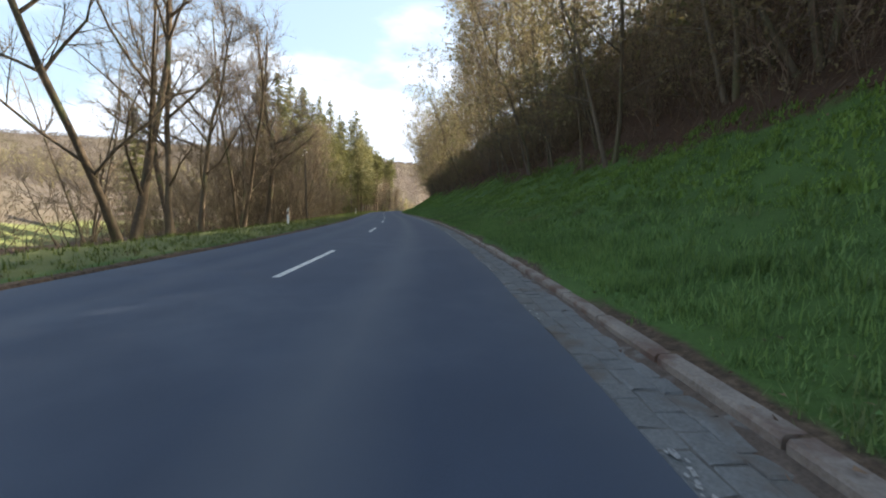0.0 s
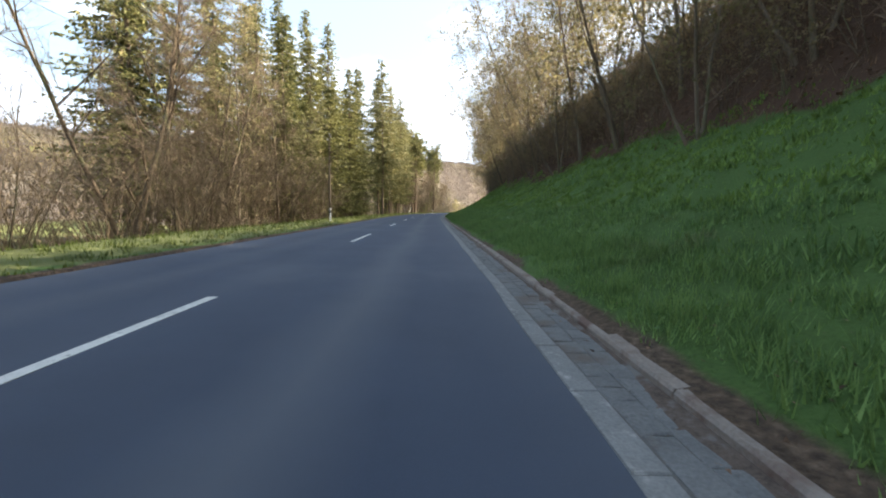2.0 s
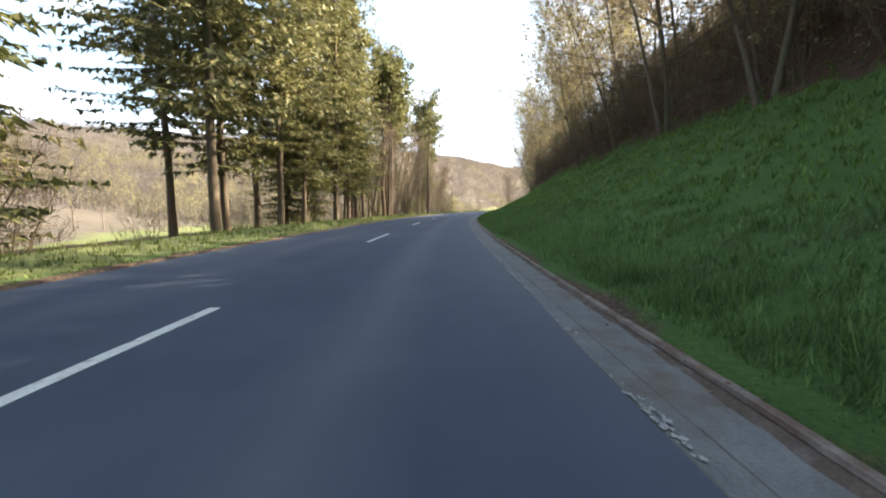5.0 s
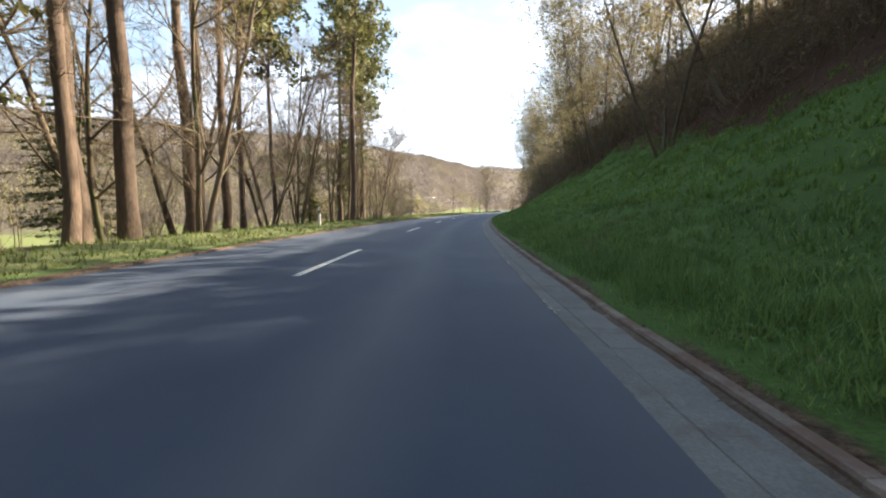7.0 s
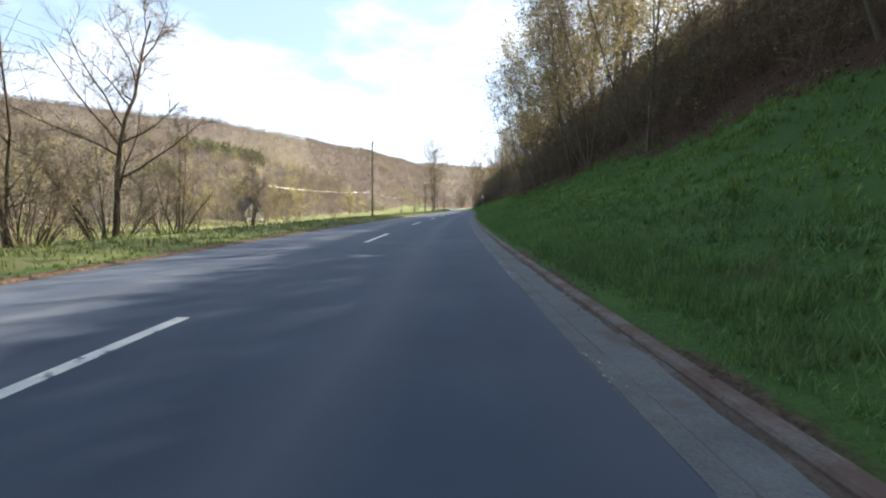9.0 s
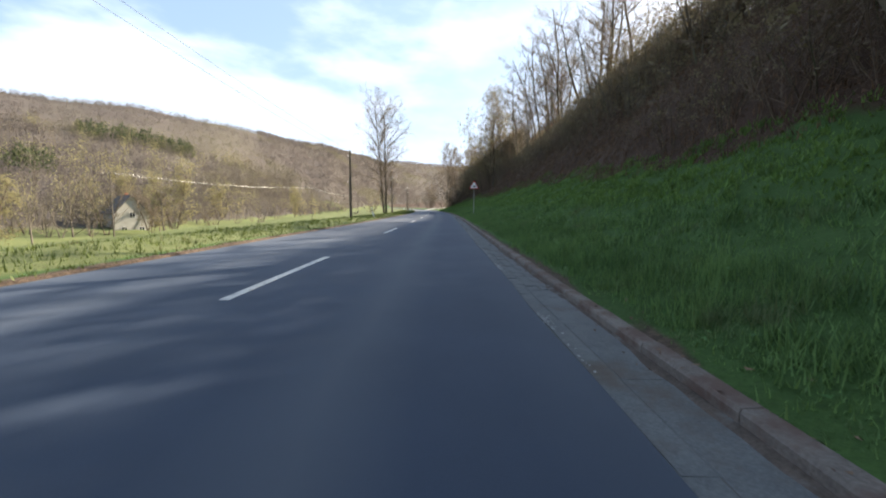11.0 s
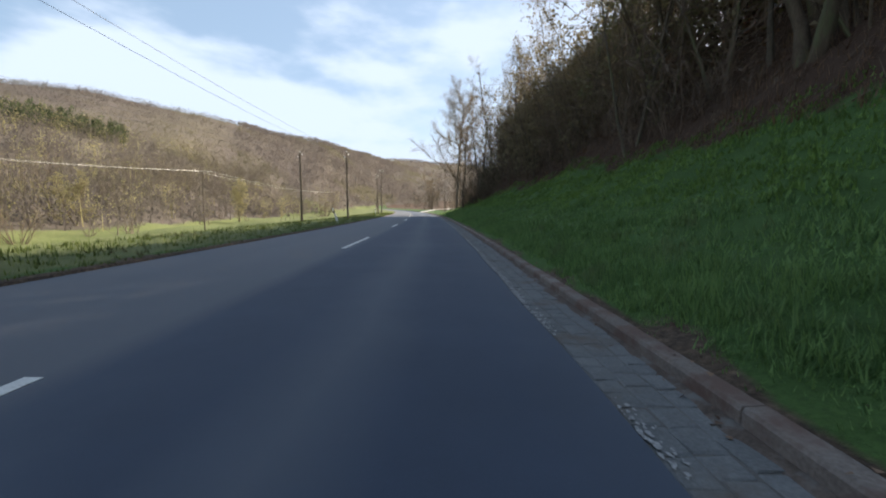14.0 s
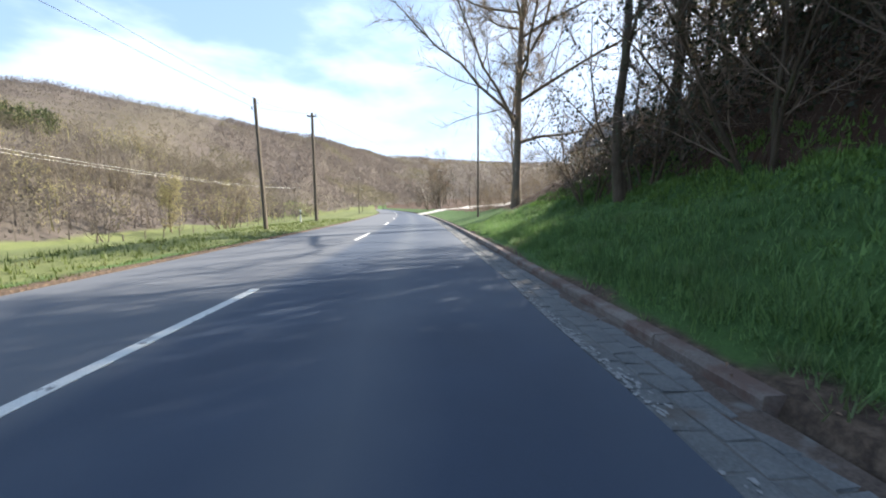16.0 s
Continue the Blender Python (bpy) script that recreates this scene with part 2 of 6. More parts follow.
M_FARTWIG = material("far_twigs", (0.108, 0.092, 0.074), (0.186, 0.160, 0.126), 0.05, 0.95, 0.0, 0.6, 0.4, per_island=0.15, translucent=0.3)
M_FARWOOD = material("far_bare_woods", (0.096, 0.083, 0.077), (0.150, 0.130, 0.118), 0.016, 0.95, 0.0, 0.3, 0.45, third=(0.142, 0.130, 0.088), third_scale=0.011, third_range=(0.50, 0.62), per_island=0.07, translucent=0.6)
M_FARFIR = material("far_fir_woods", (0.038, 0.052, 0.025), (0.095, 0.108, 0.048), 0.05, 0.95, 0.0, 0.3, 0.4, per_island=0.2, translucent=0.3)
M_FARBUD = material("far_budding_crowns", (0.20, 0.180, 0.090), (0.36, 0.33, 0.17), 0.03, 0.95, 0.0, 0.5, 0.4, third=(0.155, 0.124, 0.087), third_scale=0.02, per_island=0.14, translucent=0.6)
M_YELLOW = material("flower_petals", (0.62, 0.46, 0.02), (0.80, 0.62, 0.04), 5, 0.6, 0.0)


def ground_material():
    """Grass, bare earth and leaf litter, chosen by the weights stored on the sheet."""
    m = bpy.data.materials.new("ground_cover")
    m.use_nodes = True
    n, l = m.node_tree.nodes, m.node_tree.links
    b = n["Principled BSDF"]
    b.inputs["Roughness"].default_value = 0.95
    b.inputs["Specular IOR Level"].default_value = 0.15
    tc = n.new("ShaderNodeTexCoord")

    def noise_at(sc, detail=5):
        t = n.new("ShaderNodeTexNoise")
        t.inputs["Scale"].default_value, t.inputs["Detail"].default_value, t.inputs["Roughness"].default_value = sc, detail, 0.65
        l.new(tc.outputs["Object"], t.inputs["Vector"])
        return t.outputs["Fac"]

    def ramp(fac, *stops):
        r = n.new("ShaderNodeValToRGB")
        while len(r.color_ramp.elements) < len(stops):
            r.color_ramp.elements.new(0.5)
        for e, (p, c) in zip(r.color_ramp.elements, stops):
            e.position, e.color = p, (*c, 1)
        l.new(fac, r.inputs[0])
        return r.outputs[0]

    def mix(fac, a, c):
        x = n.new("ShaderNodeMix")
        x.data_type = "RGBA"
        l.new(fac, x.inputs["Factor"])
        l.new(a, x.inputs["A"])
        l.new(c, x.inputs["B"])
        return x.outputs["Result"]

    def weight(name):
        a = n.new("ShaderNodeAttribute")
        a.attribute_name = name
        ns = n.new("ShaderNodeMath")
        ns.operation = "MULTIPLY_ADD"
        l.new(noise_at(1.4, 6), ns.inputs[0])
        ns.inputs[1].default_value, ns.inputs[2].default_value = 0.9, -0.45
        s = n.new("ShaderNodeMath")
        l.new(a.outputs["Fac"], s.inputs[0])
        l.new(ns.outputs[0], s.inputs[1])
        c = n.new("ShaderNodeMapRange")
        c.inputs[1].default_value, c.inputs[2].default_value = 0.35, 0.65
        l.new(s.outputs[0], c.inputs[0])
        return c.outputs[0]

    grass = mix(noise_at(9, 4), ramp(noise_at(0.3), (0.3, (0.044, 0.086, 0.025)), (0.7, (0.086, 0.160, 0.045))),
                ramp(noise_at(25), (0.3, (0.026, 0.050, 0.016)), (0.7, (0.082, 0.148, 0.042))))
    meadow = mix(noise_at(6, 3), ramp(noise_at(0.08), (0.3, (0.080, 0.108, 0.034)), (0.7, (0.150, 0.168, 0.066))),
                 ramp(noise_at(2), (0.3, (0.070, 0.092, 0.032)), (0.7, (0.165, 0.17, 0.08))))
    earth = ramp(noise_at(14), (0.3, (0.040, 0.030, 0.024)), (0.5, (0.085, 0.062, 0.046)), (0.72, (0.17, 0.125, 0.09)))
    litter = mix(noise_at(4), ramp(noise_at(22), (0.3, (0.022, 0.014, 0.010)), (0.7, (0.120, 0.073, 0.050))),
                 ramp(noise_at(60), (0.3, (0.017, 0.011, 0.008)), (0.7, (0.115, 0.072, 0.051))))
    woods = mix(noise_at(0.03, 6), ramp(noise_at(0.012, 4), (0.4, (0.082, 0.069, 0.062)), (0.65, (0.098, 0.088, 0.060))),
                ramp(noise_at(0.2, 6), (0.3, (0.066, 0.056, 0.050)), (0.7, (0.108, 0.092, 0.080))))
    col = mix(weight("meadow"), grass, meadow)
    col = mix(weight("litter"), col, litter)
    col = mix(weight("earth"), col, earth)
    col = mix(weight("woods"), col, woods)
    l.new(col, b.inputs["Base Color"])
    bp = n.new("ShaderNodeBump")
    bp.inputs["Strength"].default_value, bp.inputs["Distance"].default_value = 0.8, 0.06
    l.new(noise_at(18, 6), bp.inputs["Height"])
    l.new(bp.outputs[0], b.inputs["Normal"])
    return m


M_GROUND = ground_material()


def wheel_bands(m):
    """Adds paler strips along the road where no wheels run, by the lateral place stored on the mesh."""
    n, l = m.node_tree.nodes, m.node_tree.links
    b = n["Principled BSDF"]
    old = b.inputs["Base Color"].links[0].from_socket
    at = n.new("ShaderNodeAttribute")
    at.attribute_name = "across"
    tc = n.new("ShaderNodeTexCoord")
    ns = n.new("ShaderNodeTexNoise")
    ns.inputs["Scale"].default_value, ns.inputs["Detail"].default_value = 0.35, 4
    l.new(tc.outputs["Object"], ns.inputs["Vector"])
    wob = n.new("ShaderNodeMath")
    wob.operation = "MULTIPLY_ADD"
    l.new(ns.outputs["Fac"], wob.inputs[0])
    wob.inputs[1].default_value = 0.7
    l.new(at.outputs["Fac"], wob.inputs[2])
    r = n.new("ShaderNodeValToRGB")
    sh = n.new("ShaderNodeMapRange")
    sh.inputs[1].default_value, sh.inputs[2].default_value = -3.0, 3.9
    l.new(wob.outputs[0], sh.inputs[0])
    l.new(sh.outputs[0], r.inputs[0])
    stops = [(0.0, 0.7), (0.10, 0.35), (0.19, 0.05), (0.27, 0.55), (0.36, 0.1), (0.47, 0.3), (0.56, 0.12), (0.66, 0.15), (0.745, 0.95), (0.83, 0.1), (0.92, 0.25), (1.0, 0.75)]
    while len(r.color_ramp.elements) < len(stops):
        r.color_ramp.elements.new(0.5)
    for e, (p, c) in zip(r.color_ramp.elements, stops):
        e.position, e.color = p, (c, c, c, 1)
    mx = n.new("ShaderNodeMix")
    mx.data_type = "RGBA"
    k = n.new("ShaderNodeMath")
    k.operation = "MULTIPLY"
    k.inputs[1].default_value = 0.62
    l.new(r.outputs[0], k.inputs[0])
    l.new(k.outputs[0], mx.inputs["Factor"])
    l.new(old, mx.inputs["A"])
    mx.inputs["B"].default_value = (0.092, 0.104, 0.124, 1)
    ol = n.new("ShaderNodeAttribute")          # the older, paler surface of the other lane, plus painted sun warmth
    ol.attribute_name = "old"
    k2 = n.new("ShaderNodeMath")
    k2.operation = "MULTIPLY"
    k2.inputs[1].default_value = 0.7
    l.new(ol.outputs["Fac"], k2.inputs[0])
    mo = n.new("ShaderNodeMix")
    mo.data_type = "RGBA"
    l.new(k2.outputs[0], mo.inputs["Factor"])
    l.new(mx.outputs["Result"], mo.inputs["A"])
    mo.inputs["B"].default_value = (0.110, 0.115, 0.126, 1)
    l.new(mo.outputs["Result"], b.inputs["Base Color"])


wheel_bands(M_ASPHALT)


# ---- mesh helpers ----
def mesh_of(name, verts, faces, mat=None, smooth=False):
    me = bpy.data.meshes.new(name)
    me.from_pydata(np.asarray(verts, float).tolist(), [], faces.tolist() if isinstance(faces, np.ndarray) else faces)
    if mat:
        me.materials.append(mat)
    if smooth:
        me.polygons.foreach_set("use_smooth", [True] * len(me.polygons))
    me.update()
    return me


def quick_mesh(name, verts, faces, mat, smooth=False):
    """A mesh from arrays; faces all of one size."""
    verts, faces = np.asarray(verts, np.float32), np.asarray(faces, np.int32)
    k = faces.shape[1]
    me = bpy.data.meshes.new(name)
    me.vertices.add(len(verts))
    me.vertices.foreach_set("co", verts.ravel())
    me.loops.add(faces.size)
    me.loops.foreach_set("vertex_index", faces.ravel())
    me.polygons.add(len(faces))
    me.polygons.foreach_set("loop_start", np.arange(len(faces), dtype=np.int32) * k)
    if smooth:
        me.polygons.foreach_set("use_smooth", np.ones(len(faces), bool))
    me.materials.append(mat)
    me.update(calc_edges=True)
    return me


def part(name, data, mat, parent, label=""):
    """Links a bmesh or a mesh as one object under a thing or a part."""
    if isinstance(data, bmesh.types.BMesh):
        me = bpy.data.meshes.new(name)
        data.to_mesh(me)
        data.free()
        me.materials.append(mat)
        data = me
    ob = new(name, data)
    ob.parent = parent
    return tagged(ob, label)


def thing(name, label, category, group="", kind="", m=None):
    ob = new(name)
    ob.empty_display_size = 0.2
    if m is not None:
        ob.matrix_world = m
    return tagged(ob, label, category, group, kind)


def bm_box(size, at=(0, 0, 0), bevel=0.0, turn=None, bm=None):
    """A bevelled box centred on at."""
    own = bm if bm is not None else bmesh.new()
    m = Matrix.Translation(at) @ (turn if turn is not None else Matrix.Identity(4)) @ Matrix.Diagonal((*size, 1))
    made = bmesh.ops.create_cube(own, size=1, matrix=m)["verts"]
    if bevel:
        edges = list({e for v in made for e in v.link_edges})
        bmesh.ops.bevel(own, geom=edges, offset=bevel, segments=1, affect="EDGES")
    return own


def bm_rod(a, b, r0, r1, sides=10, bm=None):
    """A tapered round bar from a to b."""
    own = bm if bm is not None else bmesh.new()
    a, b = Vector(a), Vector(b)
    m = Matrix.Translation((a + b) / 2) @ (b - a).to_track_quat("Z", "Y").to_matrix().to_4x4()
    bmesh.ops.create_cone(own, cap_ends=True, segments=sides, radius1=r0, radius2=r1, depth=(b - a).length, matrix=m)
    return own


def road_pose(s, lat, z=0.0, turn=0.0):
    """A pose on the ground plan whose y runs along the road."""
    x, y, z = along(s, lat, z)
    return Matrix.Translation((x, y, z)) @ Matrix.Rotation(heading(s) + turn, 4, "Z")


# ---- the lie of the land ----
BANK_S = [-60, 2, 30, 44, 64, 84, 94, 120, 147, 157, 168, 178, 190, 215, 242, 254, 265, 276, 287, 298, 309, 320, 331, 343, 356, 375]
BANK_U = [6.4, 6.4, 7.6, 8.3, 7.7, 7.8, 9.0, 8.8, 9.0, 7.6, 10.2, 9.2, 8.5, 7.0, 5.5, 6.9, 7.0, 7.6, 6.7, 6.6, 7.0, 7.1, 6.2, 4.6, 3.5, 3.0]
TOP_S = [-60, 20, 100, 200, 232, 244, 298, 309, 335, 352, 375]
TOP_U = [13.5, 15.0, 16.0, 15.5, 14.5, 13.2, 13.0, 12.4, 9.6, 8.0, 6.0]
KERB_LAT = 4.03
KERB_S = [-60, 30, 60, 80, 110, 150, 200, 250, 300, 320, 400]
KERB_OUT = [0.0, 0.01, 0.06, 0.12, 0.11, 0.08, 0.03, 0.01, 0.06, 0.06, 0.02]      # how far the kerb swings out
KERB_DZ = [0.0, -0.015, -0.035, -0.045, -0.045, -0.042, -0.03, 0.022, 0.016, 0.01, 0.0]   # how high it stands


def kerb_lat(s):
    return KERB_LAT + np.interp(s, KERB_S, KERB_OUT)


def kerb_dz(s):
    return np.interp(s, KERB_S, KERB_DZ)


HILL_AT = (14.0, 250.0)
HILL_B = [-120, -60, -20, -8, 0, 7, 15, 29, 38, 48, 70, 100, 150]      # degrees left of straight ahead
HILL_E = [0.10, 0.09, 0.08, 0.09, 0.098, 0.112, 0.155, 0.193, 0.205, 0.203, 0.178, 0.16, 0.16]
HILL_R = [900, 900, 1100, 1150, 1150, 980, 760, 600, 560, 540, 540, 560, 600]
HILL_F = [500, 520, 560, 560, 520, 420, 270, 150, 120, 100, 85, 85, 100]


def smooth01(x):
    x = np.clip(x, 0, 1)
    return x * x * (3 - 2 * x)


def ripple(x, y, size, seed=0.0):
    """Soft irregular waves of about that size, -1 to 1."""
    k = 6.283 / size
    return (np.sin(k * (x + 0.6 * y) + seed) + np.sin(k * 1.7 * (0.8 * x - y) + 1.3 + seed * 2) + np.sin(k * 0.6 * (y + 0.2 * x) + 4 + seed)) / 3


def hill_height(x, y):
    dx, dy = x - HILL_AT[0], y - HILL_AT[1]
    r = np.hypot(dx, dy)
    b = (np.degrees(np.arctan2(-dx, dy)) + 11.0 + 180) % 360 - 180
    e, rc, rf = np.interp(b, HILL_B, HILL_E), np.interp(b, HILL_B, HILL_R), np.interp(b, HILL_B, HILL_F)
    u = (r - rf) / (rc - rf)
    up = np.where(u < 1, smooth01(u) * 0.55 + np.clip(u, 0, 1) * 0.45, 1.0)
    return up * (e * rc) + np.clip(u, 0, 1) * 4 * ripple(x, y, 170)


def land(s, lat):
    """Height of the ground, by metres along the road and to its right."""
    s, lat = np.broadcast_arrays(np.asarray(s, float), np.asarray(lat, float))
    p = along(s, lat)
    x, y = p[..., 0], p[..., 1]
    ub, ut = np.interp(s, BANK_S, BANK_U), np.interp(s, TOP_S, TOP_U)
    fade = 1 - smooth01((s - 342) / 30)
    sunk = np.clip(-kerb_dz(s) / 0.045, 0, 1)          # where the kerb is low, soil lies over its back
    u = np.clip(lat - kerb_lat(s) - 0.15 + 0.06 * sunk, 0, None)
    base = 0.085 + kerb_dz(s) + 0.022 * sunk
    lower = base + (0.26 * u + 0.030 * u * u) * (0.55 + 0.45 * fade)
    zb = base + (0.26 * ub + 0.030 * ub * ub) * (0.55 + 0.45 * fade)
    steep = zb + 1.12 * (np.minimum(u, ut) - ub) * fade + 0.28 * np.clip(u - ut, 0, 120) * (0.3 + 0.7 * fade)
    right = np.where(u < ub, lower, steep)
    right = right + smooth01((u - 0.5) / 3) * 0.16 * ripple(x, y, 2.9) + smooth01((u - 1) / 8) * 0.4 * ripple(x, y, 11, 2)
    v = np.clip(-lat - 3.28, 0, None)
    left = 0.03 + 0.06 * smooth01(v / 1.2) - 0.85 * smooth01((v - 2.4) / 7) - 3.4 * smooth01((v - 9) / 30) - 4.5 * smooth01((v - 36) / 55)
    left = left + smooth01((v - 0.6) / 3) * 0.05 * ripple(x, y, 2.3) + smooth01((v - 5) / 20) * 0.25 * ripple(x, y, 14, 1)
    left = left + smooth01((v - 22) / 25) * 0.9 * ripple(x, y, 45, 3)
    inner = np.where(lat > 0, np.where(lat > 3.30, np.where(lat > kerb_lat(s) + 0.06, right, -0.14), -0.14), np.where(lat < -3.2, left, -0.14))
    return inner + hill_height(x, y) * np.maximum(smooth01((np.abs(lat) - 45) / 40), smooth01((s - 520) / 120))


def spread(near, far, step, growth):
    out, d = [], step
    x = near
    while abs(x) < abs(far):
        out.append(x)
        x += math.copysign(d, far)
        d *= growth
    return out + [far]


S_ROWS = sorted(set(spread(-40, -1250, 2.0, 1.16) + list(np.arange(-39, 400, 1.0)) + spread(400, 2600, 1.5, 1.07)))
L_COLS = sorted(set(spread(-14, -1500, 0.7, 1.075) + list(np.arange(-13.5, -5, 0.45)) + [-5, -4.6, -4.2, -3.9, -3.6, -3.4, -3.28, -3.19, -1.5, 0, 2, 3.28, 3.32, 4.06, 4.12, 4.22, 4.4, 4.7]
                    + list(np.arange(5.0, 24, 0.42)) + spread(24, 1300, 1.0, 1.09)))


def build_ground():
    S, L = np.meshgrid(np.array(S_ROWS), np.array(L_COLS), indexing="ij")
    P = along(S, L, land(S, L))
    ns, nl = S.shape
    i = (np.arange(ns - 1)[:, None] * nl + np.arange(nl - 1)[None, :]).ravel()
    me = mesh_of("ground", P.reshape(-1, 3), np.stack([i, i + 1, i + nl + 1, i + nl], 1), M_GROUND, True)
    s, l = S.ravel(), L.ravel()
    x, y = P[..., 0].ravel(), P[..., 1].ravel()
    u = l - kerb_lat(s) - 0.17
    ub = np.interp(s, BANK_S, BANK_U) + 0.5 * ripple(x, y, 5)
    litter = smooth01((u - ub + 0.3) / 0.6) * (l > 0)
    litter = np.maximum(litter, smooth01((-l - 9.5 + ripple(x, y, 6)) / 2) * (l < 0) * smooth01((205 - s) / 20) * smooth01((l + 60) / 20) * 0.85)
    earth = np.where(u > -0.2, 1 - smooth01((u + 0.02 + np.where((s > 62) & (s < 230), 0.16, 0.03) - 0.18 * ripple(x, y, 2.1) - 0.12 * ripple(x, y, 0.9)) / 0.25), 0) * 0.9
    earth = np.maximum(earth, np.where((l < 0) & (l > -4.6), 1 - smooth01((-l - 3.42 - 0.12 * ripple(x, y, 3)) / 0.3), 0) * 0.8)
    bare = 0.72 * np.exp(-((s - 27) / 7) ** 2) + 0.92 * np.exp(-((s - 174.5) / 7) ** 2) + 0.45 * np.exp(-((s - 35) / 4) ** 2)
    earth = np.maximum(earth, (l > 4) * smooth01((2.6 - u) / 1.2) * np.minimum(bare, 1) * 0.8)
    meadow = smooth01((-l - 3.2) / 1.0) * (l < 0) * smooth01((s + 900) / 50)
    woods = smooth01((hill_height(x, y) - 1.5) / 3) * np.maximum(np.abs(l) > 60, s > 600)
    for name, w in (("litter", litter), ("earth", earth), ("meadow", meadow), ("woods", woods)):
        a = me.attributes.new(name, "FLOAT", "POINT")
        a.data.foreach_set("value", w.astype(np.float32))
    tagged(new("ground", me), "grassy verge, steep bank, meadow and wooded hills", "ground", kind="structure")


build_ground()


def ribbon(lats, zs, s0, s1, step, closed=False):
    """A strip along the road with that cross-section."""
    s = np.arange(s0, s1 + 1e-6, step)
    k = len(lats)
    P = np.concatenate([along(s, la, z)[:, None] for la, z in zip(lats, zs)], 1).reshape(-1, 3)
    i = np.arange(len(s) - 1)
    faces = []
    for j in range(k - 1 + (1 if closed else 0)):
        j2 = (j + 1) % k
        faces.append(np.stack([i * k + j, i * k + j2, (i + 1) * k + j2, (i + 1) * k + j], 1))
    return P, np.concatenate(faces)


def asphalt_edge(s):
    """Where the asphalt ends towards the gutter: it laps over the stones unevenly."""
    s = np.asarray(s, float)
    return np.interp(s, [-60, 22, 34, 58, 68, 100, 250, 400], [3.50, 3.49, 3.48, 3.49, 3.54, 3.55, 3.51, 3.53]) + 0.012 * np.sin(s * 1.7) + 0.010 * np.sin(s * 0.63)


def edge_ribbon(offsets, zs, s0, s1, step):
    s = np.arange(s0, s1 + 1e-6, step)
    k = len(offsets)
    P = np.concatenate([along(s, asphalt_edge(s) + o, z)[:, None] for o, z in zip(offsets, zs)], 1).reshape(-1, 3)
    i = np.arange(len(s) - 1)
    return P, np.concatenate([np.stack([i * k + j, i * k + j + 1, (i + 1) * k + j + 1, (i + 1) * k + j], 1) for j in range(k - 1)])


P, F = ribbon([-3.30, -3.30, -1.6, 0.0, 0.35, 1.7, 3.30], [-0.2, -0.012, 0.004, 0.010, 0.0095, 0.006, 0.002], -60, 620, 0.5)
P2, F2 = edge_ribbon([-3.52 + 3.30, 0.0, 0.004], [0.002, 0.001, -0.2], -60, 620, 0.5)
P2.reshape(-1, 3, 3)[:, 0] = P.reshape(-1, 7, 3)[:, 6]
P, F = np.concatenate([P, P2]), np.concatenate([F, F2 + len(P)])
road_mesh = mesh_of("road", P, F, M_ASPHALT)
_across = np.concatenate([np.tile([-3.3, -3.3, -1.6, 0, 0.35, 1.7, 3.3], len(P2) // 3), np.tile([3.3, 3.5, 3.5], len(P2) // 3)])
road_mesh.attributes.new("across", "FLOAT", "POINT").data.foreach_set("value", _across.astype(np.float32))
_rows = np.arange(len(P2) // 3) * 0.5 - 60
# 0.45 from s 232 paints sun warmth; the rise at 276 is older asphalt
_old_and_sun = np.concatenate([((0.45 * smooth01((_rows - 232) / 10) + 0.55 * smooth01((_rows - 276) / 18))[:, None] * np.array([1, 1, 1, 1, 0, 0, 0])).ravel(), np.zeros(len(P2))])
road_mesh.attributes.new("old", "FLOAT", "POINT").data.foreach_set("value", _old_and_sun.astype(np.float32))
road = tagged(new("road", road_mesh), "dark grey worn asphalt country road", "road", kind="structure")


def build_dash(s0, length, half=0.06):
    P, F = ribbon([-half, -half, half, half], [0.009, 0.0145, 0.0145, 0.009], s0, s0 + length, length / 4)
    return mesh_of("lane_dash", P, F, M_PAINT)


for k in range(-3, 36):
    part("lane_dash", build_dash(12 * k + 0.47, 4.0), M_PAINT, road)
GRATES = (270.42, 325.15)
# gutter: a bed with two rows of set stones, and the kerb
_s = np.arange(-60, 395.01, 1.0)
_low = np.where((_s > 62) & (_s < 228), -0.0115, -0.016)
P = np.stack([along(_s, 3.34, -0.2), along(_s, 3.34, _low), along(_s, kerb_lat(_s) + 0.03, _low), along(_s, kerb_lat(_s) + 0.03, -0.2)], 1).reshape(-1, 3)
_i = np.arange(len(_s) - 1) * 4
F = np.concatenate([np.stack([_i + j, _i + j + 1, _i + j + 5, _i + j + 4], 1) for j in range(3)])
gutter = tagged(new("gutter", mesh_of("gutter", P, F, M_JOINT)), "worn stone gutter with dirt between the stones", "gutter", kind="structure")
rng = random.Random(5)


def stone_verts(length, width, height, rng, rough=1.0):
    """Twelve worn corners: a block with a smaller, uneven top."""
    b, j = 0.004 + 0.008 * rough, lambda: rng.uniform(-0.008, 0.008) * rough
    low = [(-width / 2, -length / 2, -0.06), (width / 2, -length / 2, -0.06), (width / 2, length / 2, -0.06), (-width / 2, length / 2, -0.06)]
    mid = [(x + j(), y + j(), height - 0.008) for x, y, _ in low]
    top = [(x - math.copysign(b, x) + j(), y - math.copysign(b, y) + j() * 1.6, height + j() * 0.6) for x, y, _ in low]
    return low + mid + top


